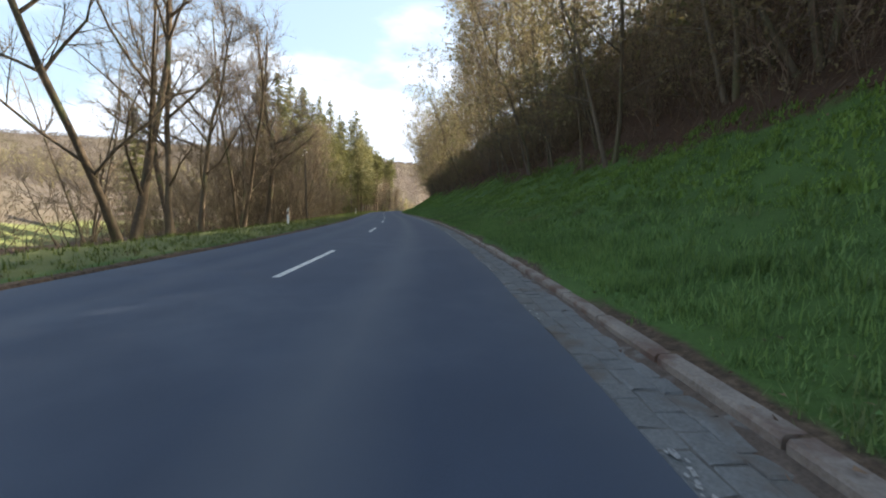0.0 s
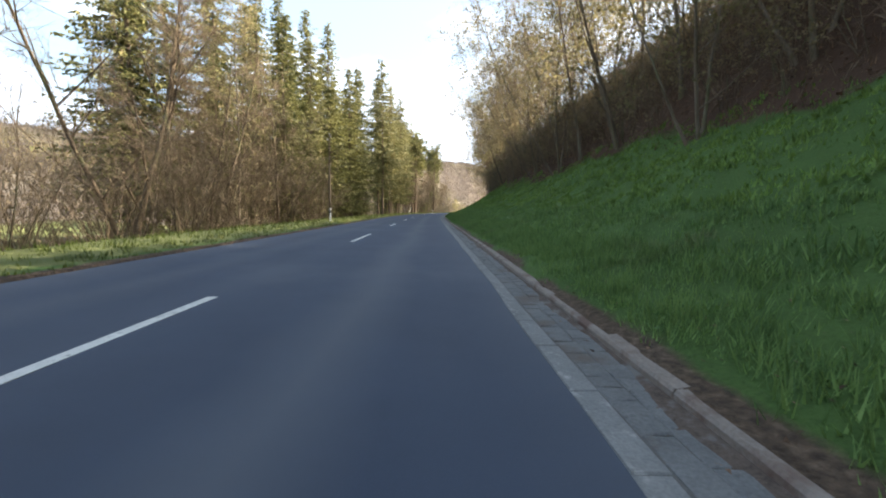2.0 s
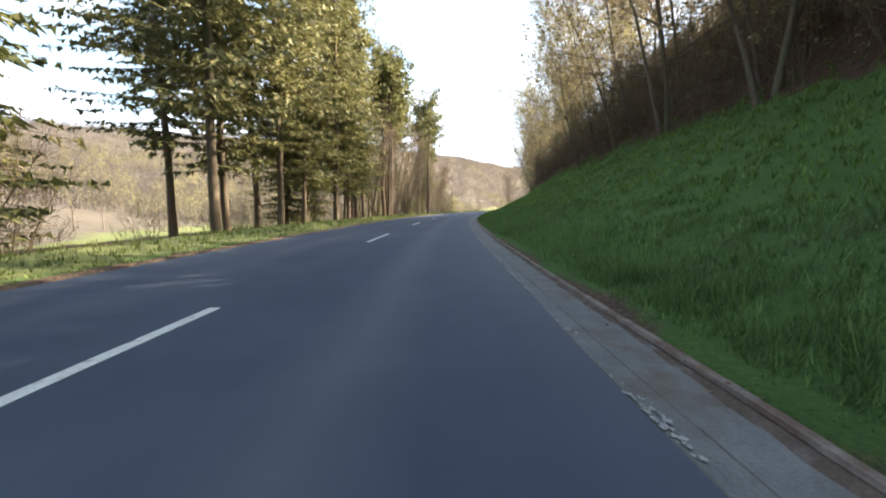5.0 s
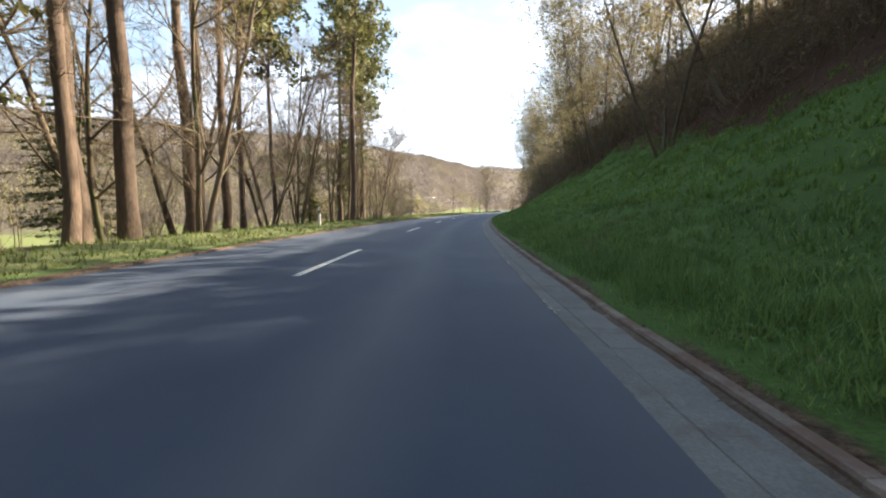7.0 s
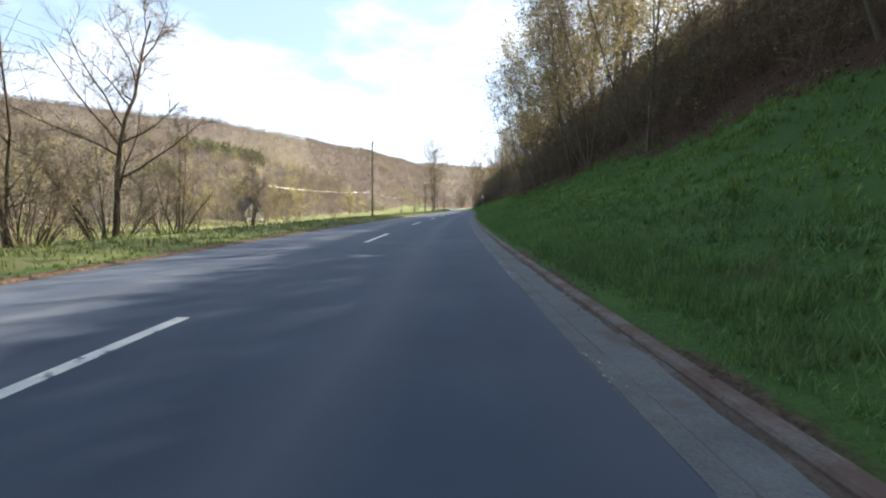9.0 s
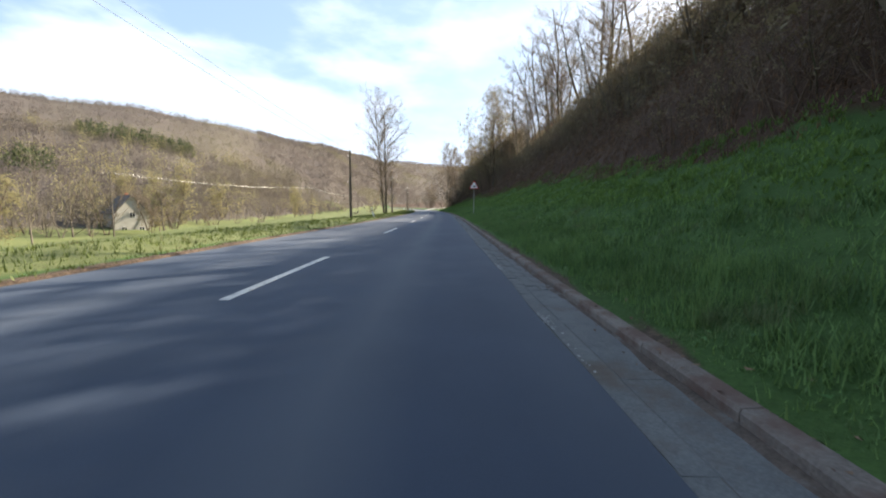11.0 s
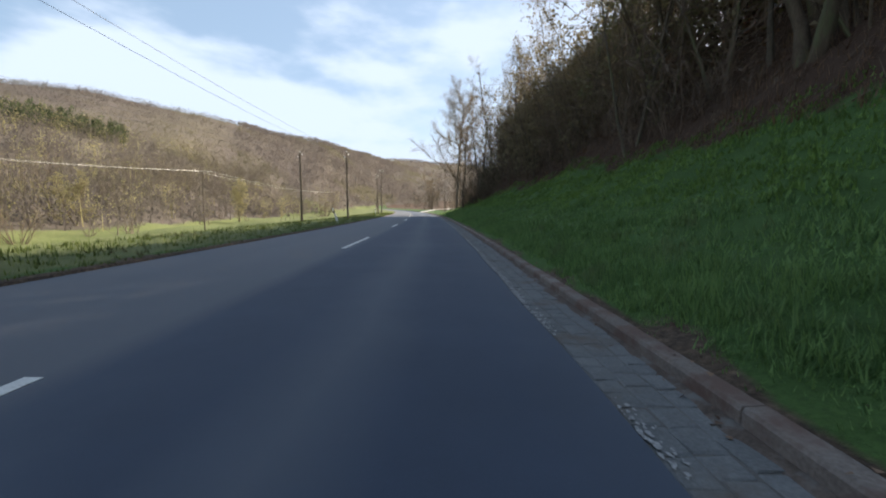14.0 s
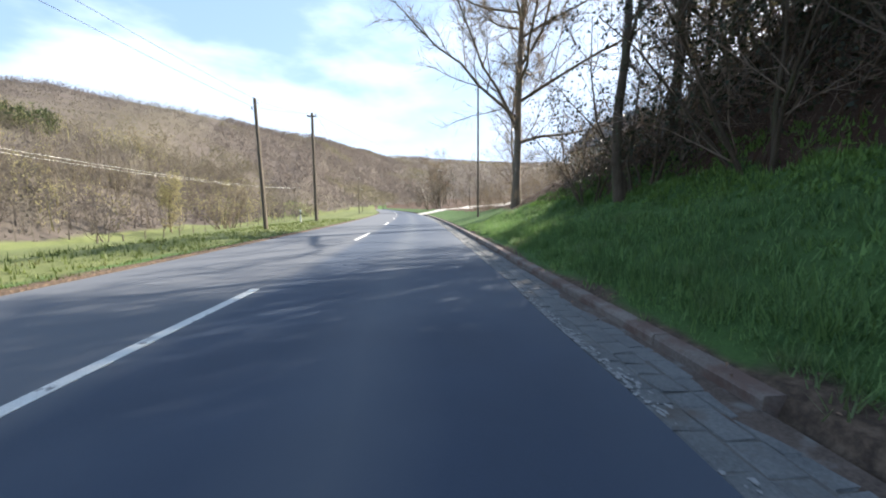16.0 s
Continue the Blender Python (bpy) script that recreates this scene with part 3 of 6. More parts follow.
STONE_F = [(8, 9, 10, 11)] + [(a + o, (a + 1) % 4 + o, (a + 1) % 4 + 4 + o, a + 4 + o) for o in (0, 4) for a in range(4)]
ROW_WIDE = (0.172, 0.184, 0.168)          # the painted row beside the asphalt, the middle row, the row at the kerb
stone_sizes = [(row, L) for row in range(3) for L in (0.17, 0.21, 0.25, 0.30)]
stone_meshes = {(row, L): mesh_of("gutter_stone", stone_verts(L, ROW_WIDE[row], 0.0, rng), STONE_F, M_GUTTER) for row, L in stone_sizes}
joined = {0: ([], []), 1: ([], [])}
picked = 0
for row in range(3):
    s = -8.0 + 0.07 * row
    while s < 392:
        smooth = 62 < s < 228          # here the stones are ground flat and the joints are filled
        strip = row == 0 and 20 < s < 64          # long concrete edging
        if smooth and row == 2:          # one wide slab takes the place of two rows
            s = 228.0
            continue
        L = rng.choice((0.17, 0.21, 0.25, 0.30)) if not smooth else rng.uniform(0.9, 1.6)
        if strip:
            L = rng.uniform(0.7, 0.9)
        if any(abs(s + L / 2 - g0) < 0.26 + L / 2 for g0 in GRATES):
            s += 0.02
            continue
        e, kl = float(asphalt_edge(s)), float(kerb_lat(s))
        gap = (kl - e - 0.012) / 3
        lat = e + 0.008 + gap * (row + 0.5)
        wide = gap - (0.004 if smooth else 0.008)
        if smooth and row == 1:
            lat, wide = lat + gap / 2, 2 * gap - 0.004
        calm = 0.12 if smooth else 0.25 if strip else 1.0
        m = road_pose(s + L / 2, lat + rng.uniform(-0.006, 0.006) * calm, -0.007 + rng.uniform(-0.004, 0.003) * calm, rng.uniform(-0.03, 0.03) * calm)
        m = m @ Matrix.Rotation(rng.uniform(-0.02, 0.02) * calm, 4, "X") @ Matrix.Rotation(rng.uniform(-0.03, 0.03) * calm, 4, "Y")
        if 244 < s < 263 and picked < 300:
            ob = part("gutter_stone", stone_meshes[(row, L)], M_GUTTER, gutter)
            ob.matrix_world = m @ Matrix.Diagonal((wide / ROW_WIDE[row], 1, 1, 1))
            picked += 1
        else:
            jv, jf = joined[0 if strip else 1]
            base = len(jv)
            jv += [m @ Vector(v) for v in stone_verts(L, wide, 0.0, rng, calm)]
            jf += [tuple(i + base for i in f) for f in STONE_F]
        s += L + (rng.uniform(0.003, 0.011) if not smooth else 0.0015)
for name, key, mat in (("concrete_edging", 0, M_EDGING), ("gutter_stones", 1, M_GUTTER_FAR)):
    tagged(part(name, mesh_of(name, *joined[key], mat), mat, gutter), kind="stuff")

# what is left of the white edge line: flakes of paint in clusters beside the asphalt
gp = np.random.default_rng(41)
_c = np.concatenate([gp.uniform(-8, 392, 1100), gp.uniform(284, 392, 900)])
_c = _c[ripple(_c, _c * 0.2, 5.0, 2) + 0.5 * ripple(_c, _c * 0.4, 1.1, 1) > -0.25]
_s = np.repeat(_c, 9) + gp.normal(0, 0.13, len(_c) * 9)
_o = 0.012 + np.abs(gp.normal(0, 0.045, len(_s)))
_keep = (_o < 0.13) & np.all([np.abs(_s - q) > 0.3 for q in GRATES], axis=0)
_s, _o = _s[_keep], _o[_keep]
_by = np.argsort(_s)
_s, _o = gp.permutation(_s[_by]), _o
_a, _r = gp.uniform(0, 6.283, (len(_s), 1)) + np.arange(5) * 1.257 + gp.normal(0, 0.25, (len(_s), 5)), gp.uniform(0.005, 0.019, (len(_s), 1)) * gp.uniform(0.6, 1.3, (len(_s), 5))
P = along(_s[:, None] + np.cos(_a) * _r * 1.7, (asphalt_edge(_s) + _o)[:, None] + np.sin(_a) * _r, (0.0015 + 0.004 * np.arange(len(_s)) / len(_s) + gp.uniform(0, 0.002, len(_s)))[:, None]).reshape(-1, 3)
part("edge_line", quick_mesh("edge_line", P, np.arange(len(P)).reshape(-1, 5), M_WORN), M_WORN, gutter, "worn off white edge line")

# brown dirt washed against the kerb, with tongues that reach over the stones
_s = np.arange(-8, 392, 0.12)
_w = 0.03 + 0.06 * np.clip(0.35 + ripple(_s, _s * 0.3, 3.1) + 0.7 * ripple(_s, _s, 0.9, 1), 0, 1.5) + 0.07 * np.clip(ripple(_s, _s * 0.7, 1.7, 4) - 0.25, 0, 1) * np.interp(_s, [0, 50, 70, 230, 300, 340], [1.6, 1.6, 0.9, 0.5, 0.7, 2.0])
P = np.stack([along(_s, kerb_lat(_s) - _w, -0.016), along(_s, kerb_lat(_s) - _w * 0.6, -0.001), along(_s, kerb_lat(_s) + 0.02, 0.014)], 1).reshape(-1, 3)
_i = np.arange(len(_s) - 1) * 3
part("dirt_strip", mesh_of("dirt_strip", P, np.concatenate([np.stack([_i + j, _i + j + 1, _i + j + 4, _i + j + 3], 1) for j in range(2)]), M_EARTH, True), M_EARTH, gutter, "brown dirt washed against the kerb")

kerb = thing("kerb", "low brownish grey kerb of long stone blocks", "kerb", kind="structure")


def kerb_block(length, rng):
    """A kerb stone with a chamfered, slightly worn front edge; front at x = 0."""
    prof = [(0.012, -0.15), (0.0, 0.068), (0.014, 0.092), (0.128, 0.098), (0.142, 0.088), (0.145, -0.15)]
    v, f = [], []
    for y in (-length / 2, -length / 2 + 0.006, 0, length / 2 - 0.006, length / 2):
        shrink = 0.003 if abs(y) == length / 2 else 0
        v += [(x + shrink + rng.uniform(-0.003, 0.003), y, z - shrink + rng.uniform(-0.003, 0.003)) for x, z in prof]
    for i in range(4):
        f += [(i * 6 + a, i * 6 + a + 1, i * 6 + a + 7, i * 6 + a + 6) for a in range(5)]
    f += [(0, 1, 2, 3, 4, 5), (29, 28, 27, 26, 25, 24)]
    f = [tuple(reversed(q)) for q in f]
    return mesh_of("kerb_stone", v, f, M_KERB)


kerb_meshes = [kerb_block(0.992, rng) for _ in range(6)]
rest_v, rest_f, count = [], [], 0
for k in range(-8, 394):
    s = k + 0.5
    if k == 336:
        continue
    m = road_pose(s, float(kerb_lat(s)), float(kerb_dz(s)) + rng.uniform(-0.006, 0.004), rng.uniform(-0.006, 0.006)) @ Matrix.Rotation(rng.uniform(-0.02, 0.015), 4, "Y")
    me = kerb_meshes[rng.randrange(6)]
    if 50 <= k < 345:
        ob = part("kerb_stone", me, M_KERB, kerb)
        ob.matrix_world = m
    else:
        base = len(rest_v)
        rest_v += [m @ v.co for v in me.vertices]
        rest_f += [tuple(i + base for i in p.vertices) for p in me.polygons]
tagged(part("kerb_stones", mesh_of("kerb_stones", rest_v, rest_f, M_KERB), M_KERB, kerb), kind="stuff")


# ---- trees: branching skeletons turned into tubes ----
def tubes(segs, sides):
    """Vertices and quads of open tapered tubes for rows of (p0, p1, r0, r1)."""
    a = np.array([s[0] for s in segs])
    b = np.array([s[1] for s in segs])
    r0, r1 = np.array([s[2] for s in segs]), np.array([s[3] for s in segs])
    d = b - a
    d /= np.linalg.norm(d, axis=1, keepdims=True) + 1e-9
    ref = np.where(np.abs(d[:, 2:3]) > 0.9, [[1.0, 0, 0]], [[0, 0, 1.0]])
    u = np.cross(d, ref)
    u /= np.linalg.norm(u, axis=1, keepdims=True)
    w = np.cross(d, u)
    ang = np.arange(sides) * 2 * np.pi / sides
    ring = u[:, None] * np.cos(ang)[None, :, None] + w[:, None] * np.sin(ang)[None, :, None]
    v = np.concatenate([a[:, None] + ring * r0[:, None, None], b[:, None] + ring * r1[:, None, None]], 1).reshape(-1, 3)
    base = (np.arange(len(segs)) * 2 * sides)[:, None]
    j = np.arange(sides)
    j2 = (j + 1) % sides
    f = np.stack([base + j, base + j2, base + j2 + sides, base + j + sides], -1).reshape(-1, 4)
    return v, f


def grow(rng, p, d, length, r, level, spec, out):
    """Adds a branch and its children to out as (p0, p1, r0, r1, level)."""
    n, wobble, lift, kids, kid_len, kid_angle, start = spec[level]
    p, d = np.array(p, float), np.array(d, float)
    step = length / n
    for i in range(n):
        d = d + np.array([rng.gauss(0, wobble), rng.gauss(0, wobble), rng.gauss(0, wobble * 0.6) + lift])
        d /= np.linalg.norm(d)
        q = p + d * step
        ra, rb = r * (1 - 0.75 * i / n), r * (1 - 0.75 * (i + 1) / n)
        out.append((p, q, ra, rb, level))
        if level + 1 < len(spec) and (i + 1) / n > start:
            k = int(kids) + (rng.random() < kids - int(kids))
            for _ in range(k):
                t = rng.uniform(0, 1)
                side = np.array([rng.gauss(0, 1), rng.gauss(0, 1), rng.gauss(0, 0.5)])
                side -= d * side.dot(d)
                side /= np.linalg.norm(side)
                a = radians(kid_angle * rng.uniform(0.7, 1.25))
                left = 1 - 0.55 * (i + t) / n
                grow(rng, p + (q - p) * t, d * math.cos(a) + side * math.sin(a), length * kid_len * left * rng.uniform(0.7, 1.2),
                     max(min(ra * 0.55, r * 0.40), 0.006), level + 1, spec, out)
        p = q


def trunk_tube(segs, sides):
    """One unbroken tapered stem through upright segments."""
    pts = [segs[0][0]] + [s[1] for s in segs]
    rad = [segs[0][2]] + [s[3] for s in segs]
    a = np.arange(sides) * 2 * np.pi / sides
    v = np.concatenate([np.stack([p[0] + r * np.cos(a), p[1] + r * np.sin(a), np.full(sides, p[2])], 1) for p, r in zip(pts, rad)])
    i, j = np.meshgrid(np.arange(len(segs)), np.arange(sides), indexing="ij")
    i, j = i.ravel(), j.ravel()
    j2 = (j + 1) % sides
    return v, np.stack([i * sides + j, i * sides + j2, (i + 1) * sides + j2, (i + 1) * sides + j], 1)


def tri_tubes(segs, sides):
    v, f = tubes(segs, sides)
    return v, np.concatenate([f[:, [0, 1, 2]], f[:, [0, 2, 3]]])


def twig_spray(segs, per, length, g, width=0.009, up=0.12, forward=0.7):
    """Thin pointed twigs that spring from branch segments."""
    a = np.repeat(np.array([s[0] for s in segs]), per, 0)
    b = np.repeat(np.array([s[1] for s in segs]), per, 0)
    n = len(a)
    d = b - a
    d /= np.linalg.norm(d, axis=1, keepdims=True) + 1e-9
    p = a + (b - a) * g.uniform(0, 1, (n, 1))
    w = d * forward + g.normal(0, 0.55, (n, 3)) + np.array([0, 0, up])
    w /= np.linalg.norm(w, axis=1, keepdims=True)
    L = length * g.uniform(0.4, 1.25, (n, 1))
    side = np.cross(w, g.normal(0, 1, (n, 3)))
    side /= np.linalg.norm(side, axis=1, keepdims=True) + 1e-9
    bend = g.normal(0, 0.12, (n, 3)) * L
    mid, tip = p + w * L * 0.55 + bend * 0.4, p + w * L + bend + np.array([0, 0, up * 0.5]) * L
    # each twig and two side twigs
    k = side * width * g.uniform(0.7, 1.3, (n, 1))
    s1 = w + np.cross(w, side) * 0.75
    s2 = w - np.cross(w, side) * 0.75
    tri = [np.stack([p - k, p + k, tip], 1), np.stack([mid - k * 0.6, mid + k * 0.6, mid + s1 * L * 0.42], 1), np.stack([mid - k * 0.6, mid + k * 0.6, mid + s2 * L * 0.36], 1)]
    v = np.concatenate(tri).reshape(-1, 3)
    return v, np.arange(len(v)).reshape(-1, 3), tip


def tree_meshes(seed, stems, spec, height, r, bark=None, twig=None, leaves=0, leaf_size=0.09, leaf_mat=None, per=4, twig_len=0.7, low_per=1, lean=0.24, width=0.009, sides=7):
    """Meshes of trunk, crown and, where asked, leaves of one kind of bare tree."""
    rng = random.Random(seed)
    g = np.random.default_rng(seed)
    segs = []
    for k in range(stems):
        ln = 0.0 if stems == 1 else lean
        a = k * 6.28 / stems + rng.uniform(-0.5, 0.5)
        d = (math.cos(a) * ln + rng.gauss(0, 0.04), math.sin(a) * ln + rng.gauss(0, 0.04), 1)
        off = 0.0 if stems == 1 else 0.12 + 0.03 * stems
        grow(rng, (math.cos(a) * off, math.sin(a) * off, -0.4), d, height * rng.uniform(0.8, 1.05), r * rng.uniform(0.75, 1.1), 0, spec, segs)
    last = len(spec) - 1
    split = min(2, max(1, last))
    low = [(p, q, a * (1.35 if p[2] < -0.3 else 1), b) for p, q, a, b, lv in segs if lv < split]
    top = [(p, q, max(a, 0.009), max(b, 0.006)) for p, q, a, b, lv in segs if lv >= split]
    v, f = tri_tubes(low, sides)
    out = [("trunk", quick_mesh("trunk", v, f, bark or M_BARK, True))]
    ends = top if top else low
    v1, f1, tips = twig_spray(ends, per, twig_len, g, width)
    vs, fs = [v1], [f1]
    if top:
        v2, f2 = tri_tubes(top, 3)
        fs.append(f2 + len(v1))
        vs.append(v2)
        if low_per:
            upper = [q for q in low if q[1][2] > height * 0.3]
            v3, f3, _ = twig_spray(upper, low_per, twig_len * 1.2, g, width)
            fs.append(f3 + len(v1) + len(v2))
            vs.append(v3)
    out.append(("crown", quick_mesh("crown", np.concatenate(vs), np.concatenate(fs), twig or M_TWIG)))
    if leaves:
        c = tips[g.integers(0, len(tips), leaves)] + g.normal(0, 0.16, (leaves, 3))
        out.append(("leaves", flakes(c, leaf_size, g, leaf_mat or M_BUD)))
    return out


def flakes(c, size, g, mat, name="leaves", flat=1.0):
    """Small leaf-shaped triangles at the places c, turned every way."""
    n = len(c)
    a, b = g.normal(0, 1, (n, 3)), g.normal(0, 1, (n, 3))
    a[:, 2] *= flat
    b[:, 2] *= flat
    a /= np.linalg.norm(a, axis=1, keepdims=True)
    b /= np.linalg.norm(b, axis=1, keepdims=True)
    s = size * g.uniform(0.6, 1.4, (n, 1))
    v = np.stack([c - a * s * 0.5, c + a * s * 0.5, c + b * s], 1).reshape(-1, 3)
    return quick_mesh(name, v, np.arange(3 * n).reshape(-1, 3), mat)


#         segments, wobble, lift, kids a segment, child length, child angle, start
OAK = [(9, 0.07, 0.05, 2.0, 0.46, 50, 0.24), (5, 0.15, 0.06, 1.7, 0.48, 45, 0.1), (3, 0.2, 0.03, 0, 0, 0, 1)]
ALDER = [(8, 0.06, 0.03, 1.5, 0.36, 50, 0.18), (4, 0.15, 0.07, 1.4, 0.55, 45, 0.1), (3, 0.2, 0.03, 0, 0, 0, 1)]
SLIM = [(9, 0.04, 0.02, 1.6, 0.27, 52, 0.14), (4, 0.13, 0.05, 1.2, 0.55, 42, 0.1), (2, 0.2, 0.03, 0, 0, 0, 1)]
SLIM2 = [(8, 0.05, 0.02, 1.3, 0.28, 52, 0.14), (3, 0.13, 0.05, 1.2, 0.6, 42, 0.1), (2, 0.2, 0.03, 0, 0, 0, 1)]
CREST = [(10, 0.07, 0.04, 1.7, 0.44, 55, 0.36), (5, 0.18, 0.05, 1.4, 0.5, 45, 0.15), (3, 0.2, 0.03, 0, 0, 0, 1)]
SHRUB = [(4, 0.12, 0.0, 0.7, 0.45, 38, 0.1), (2, 0.17, 0.05, 0, 0, 0, 1)]
FAR = [(3, 0.06, 0.03, 2.2, 0.45, 48, 0.1), (2, 0.15, 0.05, 0, 0, 0, 1)]


def blank_tree(name, parts, label, category, group):
    ob = thing(name, label, category, group)
    for pname, me in parts:
        part(pname, me, None, ob)
    return ob


KINDS = {
    "oak": [tree_meshes(11, 1, OAK, 17, 0.23, per=7, twig_len=0.95, width=0.009, sides=7), tree_meshes(12, 1, OAK, 15, 0.20, per=7, twig_len=0.9, width=0.009, sides=7)],
    "alder": [tree_meshes(21, 3, ALDER, 15, 0.15, per=7, twig_len=0.95, width=0.009, sides=7), tree_meshes(22, 2, ALDER, 16, 0.17, per=7, twig_len=1.0, width=0.009, sides=7), tree_meshes(23, 4, ALDER, 13, 0.11, per=4, twig_len=0.95, width=0.009, sides=6)],
    "slim": [tree_meshes(31, 1, SLIM, 19, 0.12, bark=M_BARK_PALE, per=4, leaves=3000, leaf_size=0.15, leaf_mat=M_BUD_BROWN, twig_len=1.6, width=0.012, sides=5), tree_meshes(32, 2, SLIM2, 17, 0.095, bark=M_BARK_PALE, per=4, leaves=3000, leaf_size=0.15, leaf_mat=M_BUD_BROWN, twig_len=1.6, width=0.012, sides=5), tree_meshes(33, 3, SLIM2, 16, 0.08, bark=M_BARK_PALE, per=3, leaves=2600, leaf_size=0.15, leaf_mat=M_BUD_BROWN, twig_len=1.6, width=0.012, sides=5)],
    "leafy": [tree_meshes(41, 2, SLIM2, 17, 0.10, bark=M_BARK_PALE, per=3, twig_len=1.6, leaves=4200, leaf_size=0.15, width=0.012, sides=5), tree_meshes(42, 3, SLIM2, 15, 0.08, bark=M_BARK_PALE, per=2, twig_len=1.6, leaves=4200, leaf_size=0.14, width=0.012, sides=5),
              tree_meshes(43, 1, SLIM, 18, 0.11, bark=M_BARK_PALE, per=4, twig_len=1.6, leaves=4000, leaf_size=0.145, width=0.012, sides=5)],
    "slimbare": [tree_meshes(38, 1, SLIM, 19, 0.15, per=5, twig_len=1.3, width=0.009, sides=6), tree_meshes(39, 2, SLIM2, 17, 0.12, per=6, twig_len=1.3, width=0.009, sides=6), tree_meshes(40, 3, SLIM2, 16, 0.10, per=5, twig_len=1.3, width=0.009, sides=6)],
    "coppice": [tree_meshes(65, 9, [(6, 0.06, 0.03, 1.0, 0.32, 40, 0.3), (3, 0.15, 0.05, 0.8, 0.5, 40, 0.2), (2, 0.2, 0, 0, 0, 0, 1)], 7.5, 0.05, bark=M_BARK_PALE, per=3, twig_len=0.7, low_per=1, lean=0.3, width=0.008, sides=5)],
    "crest": [tree_meshes(35, 1, CREST, 16, 0.20, per=3, twig_len=0.9, low_per=0, width=0.009, sides=7), tree_meshes(36, 2, CREST, 15, 0.18, per=3, twig_len=0.9, low_per=0, lean=0.12, width=0.009, sides=7), tree_meshes(37, 3, CREST, 14, 0.13, per=2, twig_len=0.9, low_per=0, lean=0.2, width=0.009, sides=6)],
    "shrub": [tree_meshes(51, 7, SHRUB, 4.6, 0.028, per=2, twig_len=1.2, low_per=2, lean=0.42, width=0.020, sides=3), tree_meshes(52, 7, SHRUB, 3.8, 0.024, per=2, twig_len=1.15, low_per=2, lean=0.55, leaves=90, leaf_size=0.11, width=0.020, sides=3)],
    "thicket": [tree_meshes(57, 6, SHRUB, 4.6, 0.026, per=2, twig_len=1.4, low_per=2, lean=0.34, width=0.010, sides=3), tree_meshes(58, 6, SHRUB, 4.4, 0.024, per=2, twig_len=1.35, low_per=2, lean=0.42, leaves=120, leaf_size=0.10, leaf_mat=M_BUD_BROWN, width=0.010, sides=3)],
    "deepwood": [tree_meshes(59, 4, SHRUB, 5.6, 0.04, per=1, twig_len=1.3, low_per=2, lean=0.3, leaves=420, leaf_size=0.15, width=0.018, sides=3)],
    "bigoak": [tree_meshes(13, 1, [(9, 0.035, 0.05, 3.6, 0.58, 60, 0.3), (6, 0.16, 0.05, 2.0, 0.48, 44, 0.12), (4, 0.2, 0.03, 0, 0, 0, 1)], 18, 0.31, bark=M_BARK_PALE, per=9, twig_len=1.1, width=0.010, sides=8)],
    "understory": [tree_meshes(55, 7, SHRUB, 5.5, 0.035, per=2, twig_len=1.4, low_per=1, lean=0.35, leaves=460, leaf_size=0.14, width=0.013, sides=3),
                   tree_meshes(56, 6, SHRUB, 6.0, 0.04, per=2, twig_len=1.5, low_per=1, lean=0.3, leaves=420, leaf_size=0.14, leaf_mat=M_BUD_BROWN, width=0.013, sides=3)],
    "twin": [tree_meshes(18, 2, [(10, 0.018, 0.05, 2.4, 0.5, 50, 0.3), (5, 0.13, 0.06, 1.8, 0.5, 44, 0.1), (3, 0.18, 0.04, 0, 0, 0, 1)], 19.5, 0.19, per=4, twig_len=0.9, lean=0.03, width=0.011, sides=6)],
    "willow": [tree_meshes(53, 12, SHRUB, 5.6, 0.05, per=5, twig_len=0.9, low_per=4, lean=0.5, leaves=900, leaf_size=0.10, sides=4, width=0.011)],
    "valley_willow": [tree_meshes(64, 2, ALDER, 16, 0.24, per=3, twig_len=1.5, leaves=5200, leaf_size=0.26, leaf_mat=M_FARBUD, width=0.02, sides=6)],
    "holly": [tree_meshes(54, 9, SHRUB, 5.2, 0.05, per=8, twig_len=0.8, low_per=4, lean=0.42, twig=M_TWIG_DARK, leaves=3600, leaf_size=0.075, leaf_mat=M_DARKLEAF, sides=4)],
}


